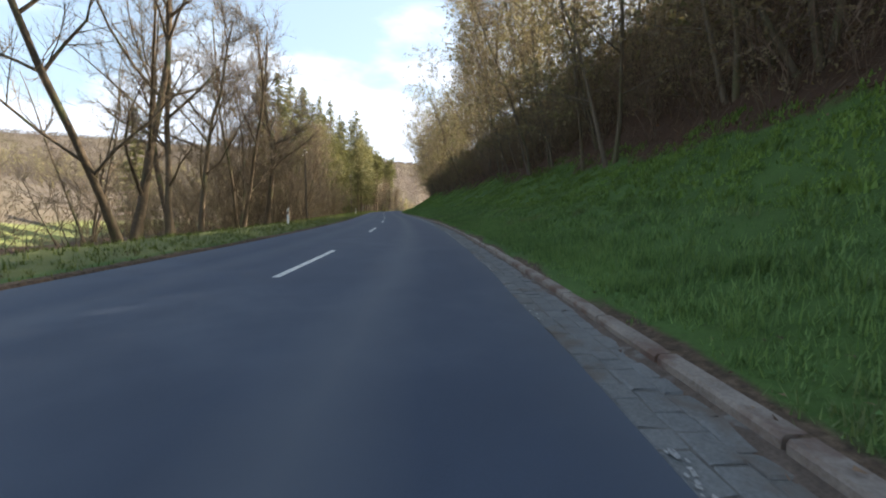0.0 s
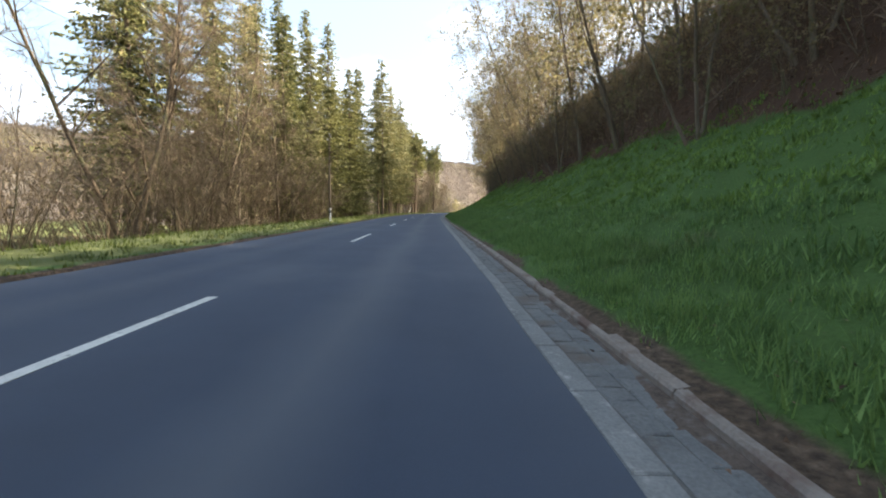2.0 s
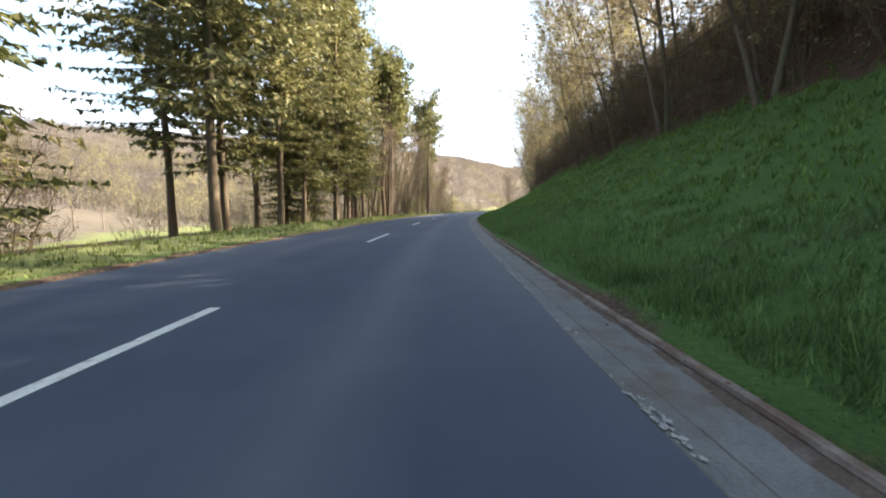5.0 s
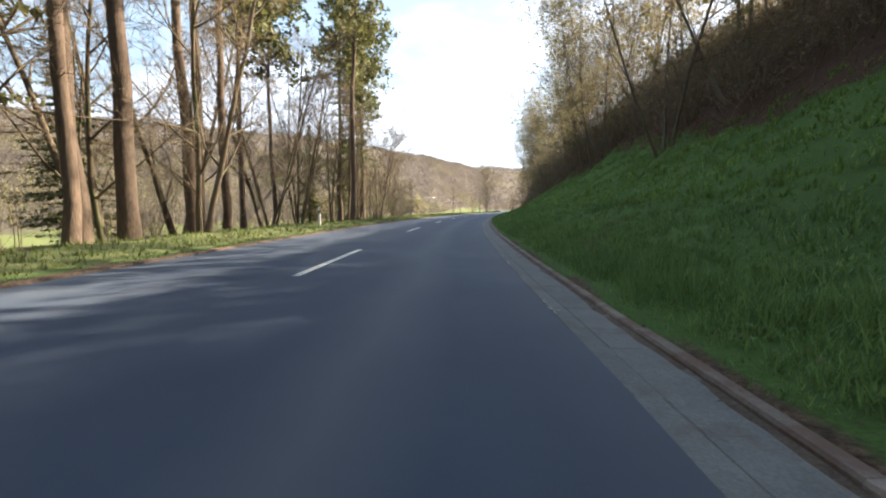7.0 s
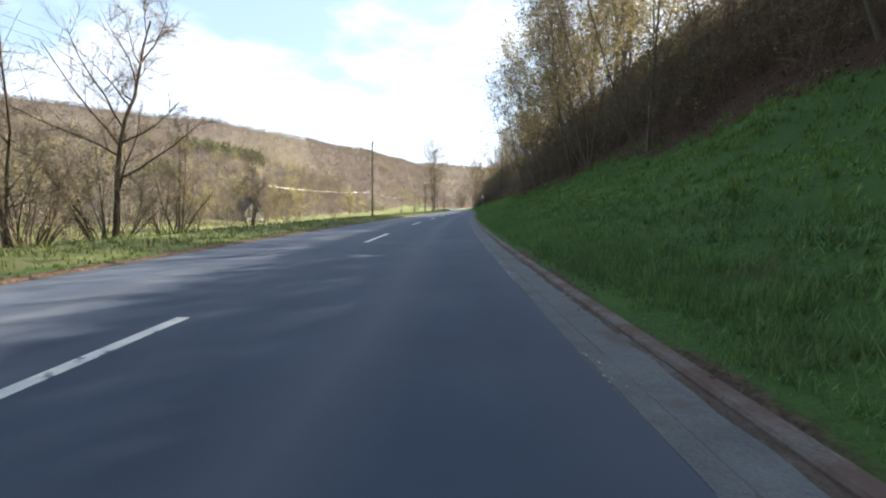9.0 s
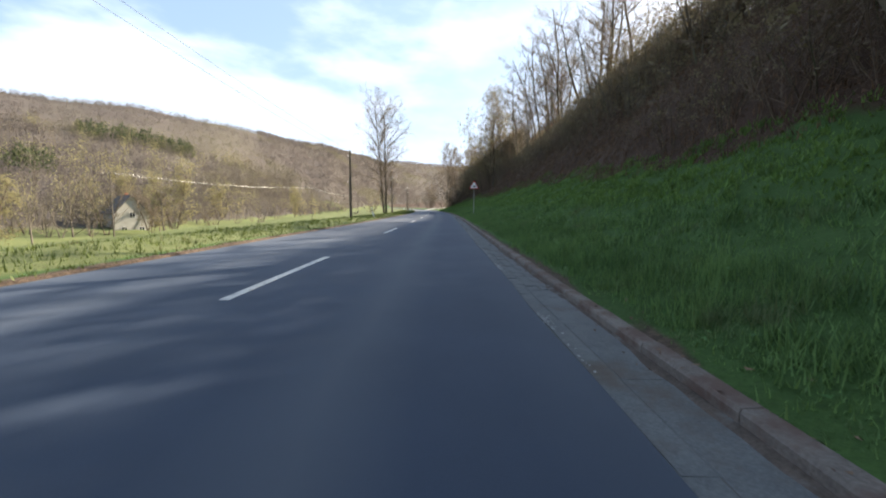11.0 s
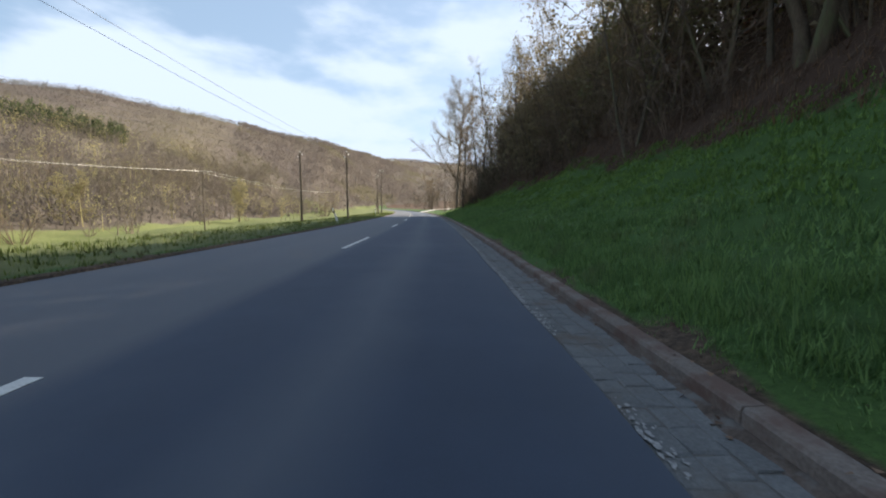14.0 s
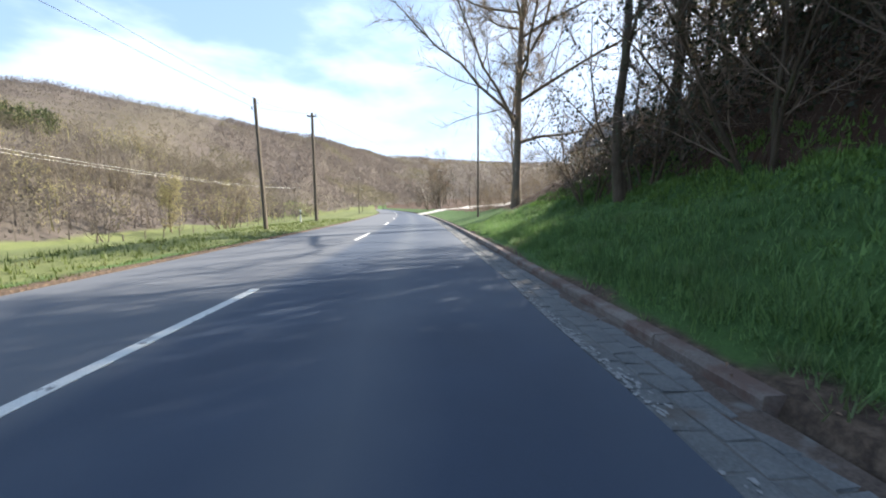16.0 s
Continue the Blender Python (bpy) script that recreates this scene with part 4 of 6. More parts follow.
# ---- conifers ----
def conifer_meshes(seed, h, base, width, trunk_r, mat, gap=0.42, per=6, droop=0.35, bark=None, sparse=0.0, spray=0.42):
    """A trunk, and whorls of drooping branches that carry flat sprays."""
    rng = random.Random(seed)
    trunk, p = [], np.array([0.0, 0, -0.4])
    for i in range(10):
        q = p + np.array([rng.gauss(0, 0.03), rng.gauss(0, 0.03), (h + 0.4) / 10])
        trunk.append((p, q, trunk_r * (1 - 0.09 * i) * (1.25 if i == 0 else 1), trunk_r * (1 - 0.09 * (i + 1))))
        p = q
    tris, wood = [], []
    z = base
    while z < h - 0.2:
        u = (z - base) / (h - base)
        reach = width * (1 - u) ** 0.8 * (0.55 + 0.45 * min(1, u * 6)) + 0.25
        for k in range(per):
            if rng.random() < sparse:
                continue
            a = rng.uniform(0, 6.283)
            L = reach * rng.uniform(0.5, 1.2)
            out, side = np.array([math.cos(a), math.sin(a), 0]), np.array([-math.sin(a), math.cos(a), 0])
            o = np.array([0, 0, z + rng.uniform(-0.55, 0.55)])
            dr = droop * rng.uniform(0.4, 1.5)
            n = max(2, int(L / 0.42))
            pts = [o + out * L * t + np.array([0, 0, L * (-dr * t + dr * 0.55 * t * t)]) for t in np.linspace(0, 1, n + 1)]
            wood.append((pts[0], pts[-1], 0.03, 0.006))
            for i in range(1, n + 1):
                for _ in range(7):
                    c = pts[i] + out * rng.uniform(-0.35, 0.25) + side * rng.gauss(0, 0.1)
                    w = spray * (1.1 - 0.35 * i / n) * rng.uniform(0.45, 1.3)
                    tip = c + side * rng.uniform(-1, 1) * w + out * w * rng.uniform(-0.1, 0.7) + np.array([0, 0, -w * rng.uniform(-0.1, 0.75)])
                    k = np.array([rng.gauss(0, 0.06), rng.gauss(0, 0.06), rng.gauss(0, 0.045)])
                    tris.append((c - k, c + k + np.array([0, 0, 0.035]), tip))
        z += gap * rng.uniform(0.75, 1.25)
    v, f = trunk_tube(trunk, 9)
    out = [("trunk", quick_mesh("trunk", v, f, bark or M_BARK, True))]
    v, f = tri_tubes(wood, 3)
    t = np.array(tris).reshape(-1, 3)
    me = quick_mesh("crown", np.concatenate([t, v]), np.concatenate([np.arange(len(t)).reshape(-1, 3), f + len(t)]), mat)
    out.append(("crown", me))
    return out


def pine_meshes(seed, h, r):
    """A tall bare trunk with dead side branches and a tufted crown."""
    rng = random.Random(seed)
    g = np.random.default_rng(seed)
    trunk, p = [], np.array([0.0, 0, -0.4])
    for i in range(12):
        q = p + np.array([rng.gauss(0, 0.06), rng.gauss(0, 0.06), (h + 0.4) / 12])
        trunk.append((p, q, r * (1 - 0.065 * i) * (1.2 if i == 0 else 1), r * (1 - 0.065 * (i + 1))))
        p = q
    wood, ends = [], []
    for k in range(52):
        t = rng.random() ** 0.55
        z = 1.8 + t * (h - 2)
        live = t > 0.52
        L = (rng.uniform(1.6, 3.4) if live else rng.uniform(0.4, 2.0)) * (1.15 - 0.45 * t)
        a = rng.uniform(0, 6.28)
        d = np.array([math.cos(a), math.sin(a), rng.uniform(-0.15, 0.35)])
        segs = []
        grow(rng, (0, 0, z), d, L, 0.035 if live else 0.02, 0, [(4, 0.13, 0.03, 1.3 if live else 0.6, 0.45, 45, 0.2), (3, 0.2, 0.03, 0, 0, 0, 1)], segs)
        wood += [s[:4] for s in segs]
        if live:
            ends += [s[1] for s in segs[1:]]
    v, f = trunk_tube(trunk, 9)
    out = [("trunk", quick_mesh("trunk", v, f, M_BARK_PINE, True))]
    v, f = tri_tubes(wood, 3)
    v1, f1, _ = twig_spray(wood, 2, 0.4, g, 0.007)
    out.append(("dead_wood", (quick_mesh("dead_wood", np.concatenate([v, v1]), np.concatenate([f, f1 + len(v)]), M_BARK))))
    ends = np.array(ends)
    c = ends[g.integers(0, len(ends), 3400)] + g.normal(0, 0.2, (3400, 3))
    out.append(("needles", flakes(c, 0.26, g, M_NEEDLE, "needles")))
    return out


KINDS["spruce"] = [conifer_meshes(61, 22, 0.8, 4.2, 0.22, M_NEEDLE, gap=0.46, per=8, spray=0.5), conifer_meshes(62, 18, 0.5, 3.9, 0.19, M_NEEDLE, gap=0.44, per=8, spray=0.5),
                   conifer_meshes(63, 25, 2.5, 4.0, 0.24, M_NEEDLE, gap=0.5, per=7, spray=0.5)]
KINDS["larch"] = [conifer_meshes(71, 23, 4.5, 3.9, 0.18, M_NEEDLE_WARM, gap=0.45, per=8, sparse=0.12, droop=0.2, spray=0.45), conifer_meshes(72, 20, 3.0, 3.5, 0.16, M_NEEDLE_WARM, gap=0.45, per=8, sparse=0.15, droop=0.25, spray=0.45)]
KINDS["pine"] = [pine_meshes(81, 19, 0.27), pine_meshes(82, 20, 0.22), pine_meshes(83, 17, 0.17)]
LABELS = {
    "oak": ("bare_tree", "large bare broad-crowned tree with grey-brown bark", "tree", "bare roadside trees"),
    "alder": ("bare_tree", "bare tree with several forked trunks", "tree", "bare roadside trees"),
    "slim": ("forest_tree", "slender bare forest tree on the bank", "tree", "trees of the bank wood"),
    "leafy": ("forest_tree", "slender forest tree with first yellow-green leaves", "tree", "trees of the bank wood"),
    "shrub": ("shrub", "bare many-stemmed brown shrub", "shrub", "shrubs along the verge"),
    "spruce": ("spruce", "tall dark green spruce with drooping branches", "tree", "roadside conifers"),
    "larch": ("larch", "tall sunlit olive conifer with a bare lower trunk", "tree", "roadside conifers"),
    "slimbare": ("bare_tree", "slender bare tree beside the verge", "tree", "bare roadside trees"),
    "coppice": ("coppice_shrub", "pale many-stemmed coppice on the crest", "shrub", "coppice on the crest"),
    "crest": ("bare_tree", "tall bare dark-trunked tree on top of the bank", "tree", "trees of the bank wood"),
    "twin": ("bare_tree", "tall bare tree with two slender trunks", "tree", "bare roadside trees"),
    "willow": ("willow_bush", "spreading yellow-green willow bush in the meadow", "shrub", "shrubs along the verge"),
    "valley_willow": ("willow_tree", "round pale yellow-green willow in the meadow", "tree", "willows in the meadow"),
    "holly": ("evergreen_bush", "dense dark evergreen bush on the bank", "shrub", "bushes on the bank"),
    "bigoak": ("bare_tree", "tall bare broad tree beside the road", "tree", "bare roadside trees"),
    "pine": ("pine", "tall pine with a bare reddish-brown trunk", "tree", "roadside pines"),
}
MODELS = {}


def plant(kind, variant, s, lat, scale=1.0, turn=0.0, lean=0.0, label=""):
    """Stands a tree of that kind on the ground; the first of a model is built, the rest are copies."""
    z = float(land(s, lat))
    x, y, _ = along(s, lat)
    m = Matrix.Translation((x, y, z - 0.05)) @ Matrix.Rotation(turn, 4, "Z") @ Matrix.Rotation(lean, 4, "X") @ Matrix.Scale(scale, 4)
    key = (kind, variant % len(KINDS[kind]))
    if key not in MODELS:
        MODELS[key] = blank_tree(LABELS[kind][0], KINDS[kind][key[1]], *LABELS[kind][1:])
        ob = MODELS[key]
    else:
        ob = copy_thing(MODELS[key], Matrix.Identity(4))
    ob.matrix_basis = m
    if label:
        tagged(ob, label)
    return ob


def joined_stuff(name, kind, places, label, category, seed, twig=None, trunk=None, leaf=None):
    """Many plants of one kind as one object: rows of s, lat, scale."""
    rng = random.Random(seed)
    raw = {}
    for k, parts in enumerate(KINDS[kind]):
        for pname, me in parts:
            v = np.empty(len(me.vertices) * 3, np.float32)
            me.vertices.foreach_get("co", v)
            f = np.empty(len(me.loops), np.int32)
            me.loops.foreach_get("vertex_index", f)
            w = len(f) // len(me.polygons)
            raw.setdefault(k, []).append((pname, v.reshape(-1, 3), f.reshape(-1, w)))
    holder = thing(name, label, category, kind="stuff")
    lots = {}
    for s, lat, scale in places:
        k = rng.randrange(len(KINDS[kind]))
        a = rng.uniform(0, 6.28)
        x, y, _ = along(s, lat)
        o = np.array([x, y, float(land(s, lat)) - 0.05])
        R = np.array([[math.cos(a), -math.sin(a), 0], [math.sin(a), math.cos(a), 0], [0, 0, rng.uniform(0.8, 1.2)]]) * scale
        for pname, v, f in raw[k]:
            vs, fs, n = lots.setdefault((pname, f.shape[1]), ([], [], [0]))
            vs.append(v @ R.T + o)
            fs.append(f + n[0])
            n[0] += len(v)
    for (pname, _), (vs, fs, _n) in lots.items():
        mat = (leaf or M_BUD) if pname == "leaves" else (twig or M_TWIG) if pname == "crown" else (trunk or M_BARK)
        ob = part(pname, quick_mesh(pname, np.concatenate(vs), np.concatenate(fs), mat), mat, holder)
        tagged(ob, kind="stuff")
    return holder


SHADE_S = [-20, 30, 50, 75, 100, 136, 142, 206, 222, 250, 256, 284, 289, 338, 341, 344, 420]      # along the road
SHADE_B = [-7.5, -6.2, -5.0, -3.9, -3.6, -3.5, -1.3, -1.2, -1.6, -0.6, 0.5, 0.8, -6.0, -6.5, -1.0, 4.2, 4.2]      # how far across it the brush keeps the sun off
GLADES = ((142.8, 147.0), (150.6, 158.0), (161.0, 165.0), (183.0, 190.0), (193.5, 198.0), (224.0, 232.0))      # gaps in the wood


def foot_of_ray(s, lat):
    """Where along the road the sun's ray over that place comes down."""
    return s - lat / math.tan(SUN_AZ + heading(s))


def sun_ray_cap(s, lat):
    """How tall the shrubs stand there: shaped so that their shadow ends at SHADE_B."""
    b = float(np.interp(foot_of_ray(s, lat), SHADE_S, SHADE_B))
    p = math.sin(SUN_AZ + heading(s))
    return (lat - b) / p * math.tan(SUN_EL) - float(land(s, lat))


def in_glade(s, lat):
    h = foot_of_ray(s, lat)
    return any(a < h < b for a, b in GLADES)


rng = random.Random(77)

# the wood on the bank: rows above the grass
for row, (step, kinds) in enumerate(((3.5, ("slim", "leafy", "slim", "leafy")), (4.1, ("leafy", "slim", "leafy", "leafy")), (5.2, ("leafy", "leafy", "slim", "leafy")))):
    s = -9.0 + row * 1.3
    while s < 338:
        ub, ut = float(np.interp(s, BANK_S, BANK_U)), float(np.interp(s, TOP_S, TOP_U))
        u = (ub + 1.7, (ub + ut) / 2 + 1.6, ut + 1.5)[row] + rng.uniform(-1.2, 1.2)
        open_wood = 234 < s < 302          # the wood is open here and lets the sun through
        if open_wood:
            u = ut + (-0.8, 1.0, 4.0)[row] + rng.uniform(-1.0, 1.5)
        if row == 2 and s < 236:
            s += step
            continue
        if not (open_wood and rng.random() < (0.75, 0.85, 0.9)[row]) and not (302 < s < 345 and (row > 0 or rng.random() < 0.4)):
            kind = kinds[rng.randrange(4)] if not open_wood else "crest"
            turn, lean = rng.uniform(0, 6.28), rng.uniform(-0.09, 0.09)
            if row == 0 and s < 234:          # the front trees reach out over the bank for light
                turn, lean = heading(s) - math.pi / 2 + rng.gauss(0, 0.4), rng.uniform(0.06, 0.24)
                u -= 0.8
            if in_glade(s, KERB_LAT + u):
                s += step * 0.6
                continue
            plant(kind, rng.randrange(3), s + rng.uniform(-1.2, 1.2), KERB_LAT + 0.17 + u, rng.uniform(0.8, 1.2), turn, lean)
        s += step * rng.uniform(0.75, 1.25) * (0.68 if 155 < s < 236 and row < 2 else 0.78 if s < 45 else 1.0)
for s, lat, kind, k, sc, label in ((329.5, 12.2, "oak", 1, 0.9, "dark forked tree on the grassy bank"), (358.0, 7.9, "bigoak", 0, 1.0, ""), (364.0, 9.5, "alder", 1, 0.6, ""), (414.0, 8.6, "alder", 0, 0.8, ""), (424.0, 9.5, "oak", 1, 0.8, ""),
                                   (347.0, 9.8, "crest", 1, 0.9, ""), (343.5, 11.5, "alder", 1, 0.85, ""), (340.0, 13.5, "alder", 0, 0.9, ""), (372.0, 17.0, "alder", 1, 0.5, ""), (349.0, 12.5, "alder", 2, 0.8, ""),
                                   (346.0, 15.5, "alder", 2, 0.9, ""), (345.0, 7.4, "crest", 0, 0.8, "")):
    plant(kind, k, s, lat, sc, rng.uniform(0, 6.28), 0.0, label)
for s, lat, k, sc in ((251.0, 20.6, 1, 1.0), (262.0, 19.9, 0, 1.0), (267.5, 19.0, 2, 1.0), (273.0, 20.0, 1, 1.1), (279.5, 19.0, 0, 1.0), (285.0, 19.8, 2, 1.1), (291.5, 18.4, 0, 1.0), (294.5, 16.0, 1, 1.0), (297.0, 18.2, 2, 1.1), (301.0, 12.6, 1, 1.0), (303.5, 15.0, 0, 1.0), (309.0, 13.2, 2, 0.9), (288.0, 16.8, 2, 0.9), (243.0, 20.4, 0, 1.0)):
    plant("crest", k, s, lat, sc, heading(s) - math.pi / 2 + rng.gauss(0, 0.6), rng.uniform(0.0, 0.17))
for k in range(15):
    s = 244.0 + 4.0 * k
    plant("coppice", 0, s + rng.uniform(-1, 1), KERB_LAT + 0.17 + float(np.interp(s, TOP_S, TOP_U)) + rng.uniform(-2.4, 0.2), rng.uniform(0.7, 1.1), rng.uniform(0, 6.28), rng.uniform(-0.05, 0.15))
for s, lat, sc in ((339.5, 9.6, 1.0), (342.5, 9.0, 1.1), (345.5, 8.4, 1.0), (347.2, 7.6, 0.7), (341.5, 12.5, 0.9), (343.8, 10.8, 0.95), (340.5, 10.8, 0.85), (344.5, 13.5, 1.3), (347.5, 13.0, 1.35), (346.5, 16.5, 1.3), (342.0, 15.5, 1.2), (332.0, 15.0, 0.7), (418.0, 7.6, 1.7), (300.0, 17.5, 0.7), (322.0, 15.5, 0.7)):
    plant("holly", 0, s, lat, sc, rng.uniform(0, 6.28))

# dark undergrowth on the steep part of the bank
places = []
for s in np.arange(-6, 356, 1.7):
    ub, ut = float(np.interp(s, BANK_S, BANK_U)), float(np.interp(s, TOP_S, TOP_U))
    open_slope = 236 < s < 300
    for _ in range(2):
        if open_slope and rng.random() < 0.8:
            continue
        u = ub + 0.5 + (ut + 0.5 - ub) * rng.random() ** 1.3
        lat = KERB_LAT + 0.17 + u
        places.append((s + rng.uniform(-0.6, 0.6), lat, min(rng.uniform(0.5, 1.05), max(0.12, sun_ray_cap(s, lat) / 4.8))))
high = []
for s in np.arange(-10, 334, 1.4):
    if 303 < s < 310:
        continue
    ub, ut = float(np.interp(s, BANK_S, BANK_U)), float(np.interp(s, TOP_S, TOP_U))
    for u in (rng.uniform(ub + 2.0, ut), ut + rng.uniform(-1.5, 1.2)):
        if 236 < s < 300 and u < ut - 1.5:
            continue
        lat = KERB_LAT + 0.17 + u
        sc = sun_ray_cap(s, lat) / 6.0 * (rng.uniform(0.6, 0.78) if 236 < s < 302 else rng.uniform(0.65, 0.95))
        if sc > 0.12:
            high.append((s + rng.uniform(-0.4, 0.4), lat, min(sc, 1.45)))
for s in np.arange(-8, 240, 1.35):          # a dense brown hedge where the grass ends
    u = float(np.interp(s, BANK_S, BANK_U)) + 0.5 + 2.2 * rng.random()
    lat = KERB_LAT + 0.17 + u
    sc = sun_ray_cap(s, lat) / 6.4
    if sc > 0.1:
        high.append((s, lat, min(sc, rng.uniform(0.45, 0.75))))
for s in np.arange(238, 304, 0.9):          # coppice and brush below the crest
    ut = float(np.interp(s, TOP_S, TOP_U))
    lat = KERB_LAT + 0.17 + ut + rng.uniform(-4.0, 0.8)
    sc = sun_ray_cap(s, lat) / 6.2
    if sc > 0.1:
        high.append((s, lat, sc * rng.uniform(0.8, 1.05)))
deep = []
for s in np.arange(-10, 336, 2.4):          # unseen brush added behind the crest to block the sun
    ut = float(np.interp(s, TOP_S, TOP_U))
    for du in (1.2, 4.0):
        if s > 301 and du > 3.5:
            continue
        lat = KERB_LAT + 0.17 + ut + du + rng.uniform(-1.2, 1.2)
        deep.append((s + rng.uniform(-0.8, 0.8), lat, max(0.15, sun_ray_cap(s, lat) / 6.2 * rng.uniform(0.75, 0.95))))
for s in np.arange(246, 304, 0.7):         # low brush along the crest, added to shade the road
    lat = KERB_LAT + 0.17 + float(np.interp(s, TOP_S, TOP_U)) + rng.uniform(-0.6, 1.0)
    deep.append((s, lat, max(0.08, sun_ray_cap(s, lat) / 6.2 * rng.uniform(0.75, 1.0))))
for s in np.arange(318, 349, 1.1):          # denser brush added before the wood ends, to keep the road shaded
    for u in (rng.uniform(7.5, 9.5), rng.uniform(10, 14)):
        deep.append((s, KERB_LAT + u, min(1.35, max(0.2, sun_ray_cap(s, KERB_LAT + u) / 6.2 * rng.uniform(0.75, 1.0)))))
# thicket flakes added up to the sun-ray line, to keep the road shaded
g = np.random.default_rng(71)
n = 120000
s = np.where(g.uniform(0, 1, n) < 0.58, g.uniform(-10, 292, n), g.uniform(292, 346, n))
ut = np.interp(s, TOP_S, TOP_U)
lat = KERB_LAT + 0.17 + ut - 0.8 + 3.6 * g.uniform(0, 1, n)
_rel = SUN_AZ + np.interp(s, SG, HG)
_lim = (lat - np.interp(s - lat / np.tan(_rel), SHADE_S, SHADE_B)) / np.sin(_rel) * math.tan(SUN_EL)
_z = land(s, lat)
_roof = (_lim - _z) * (1 - 0.10 * (0.5 + 0.5 * ripple(s, lat, 2.3)) - 0.10 * (0.5 + 0.5 * ripple(s, lat, 0.9, 2)))
_z = _z + np.maximum(_roof - 2.4, 0) + (_roof - np.maximum(_roof - 2.4, 0)) * g.uniform(0, 1, n)
keep = _roof > 0.15
c = along(s, lat, _z)[keep]
me = flakes(c, np.where(s[keep] > 292, 0.14, 0.24)[:, None], g, M_BUD_BROWN, "bramble", 0.8)
_low = land(s, lat) + np.clip(_roof - 1.9, 0, 9) * g.uniform(0, 1, n)          # filler flakes down to the ground, added to stop sun leaks
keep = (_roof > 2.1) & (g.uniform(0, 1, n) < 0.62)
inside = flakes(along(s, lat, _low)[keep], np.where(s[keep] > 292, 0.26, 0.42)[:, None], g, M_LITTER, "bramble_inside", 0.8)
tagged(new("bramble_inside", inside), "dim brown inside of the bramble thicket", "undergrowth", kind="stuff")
tagged(new("bramble", me), "dense brown bramble thicket along the crest", "undergrowth", kind="stuff")
joined_stuff("deep_wood", "deepwood", deep, "dim brown undergrowth deeper in the wood", "undergrowth", 32, M_TWIG, M_BARK, M_BUD_BROWN)
joined_stuff("bank_understory", "understory", high, "brown and budding understory of the bank wood", "undergrowth", 31, M_TWIG, M_BARK, M_BUD_BROWN)
joined_stuff("bank_undergrowth", "shrub", places, "dark tangled leafless undergrowth on a steep bank", "undergrowth", 3, M_TWIG_DARK, M_TWIG_DARK)
g = np.random.default_rng(17)
n = 40000
s = g.uniform(-6, 356, n)
ub, ut = np.interp(s, BANK_S, BANK_U), np.interp(s, TOP_S, TOP_U)
u = ub - 0.2 + (ut + 2.0 - ub) * g.uniform(0, 1, n)
lat = KERB_LAT + 0.17 + u
c = along(s, lat, land(s, lat) + 0.02 + np.abs(g.normal(0, 0.12, n)))
me = flakes(c, 0.09, g, M_LITTER, "dead_bracken", 0.3)
tagged(new("dead_bracken", me), "brown dead leaves and bracken on the bank", "leaf litter", kind="stuff")

n = 26000
s = g.uniform(-6, 356, n)
ub, ut = np.interp(s, BANK_S, BANK_U), np.interp(s, TOP_S, TOP_U)
lat = KERB_LAT + 0.17 + ub + 0.1 + (ut + 1.0 - ub) * g.uniform(0, 1, n)
a, L = g.uniform(0, 6.283, n), g.uniform(0.25, 1.1, n)
ds, dl = np.cos(a) * L, np.sin(a) * L
w = np.stack([-np.sin(a), np.cos(a)], 0) * 0.011
z0, z1 = land(s, lat) + 0.05, land(s + ds, lat + dl) + 0.05 + np.abs(g.normal(0, 0.16, n))
tri = np.stack([along(s - w[0], lat - w[1], z0), along(s + w[0], lat + w[1], z0 + 0.012), along(s + ds, lat + dl, z1)], 1).reshape(-1, 3)
tagged(new("fallen_twigs", quick_mesh("fallen_twigs", tri, np.arange(3 * n).reshape(-1, 3), M_TWIG)), "dry fallen twigs scattered over the brown bank", "twigs", kind="stuff")

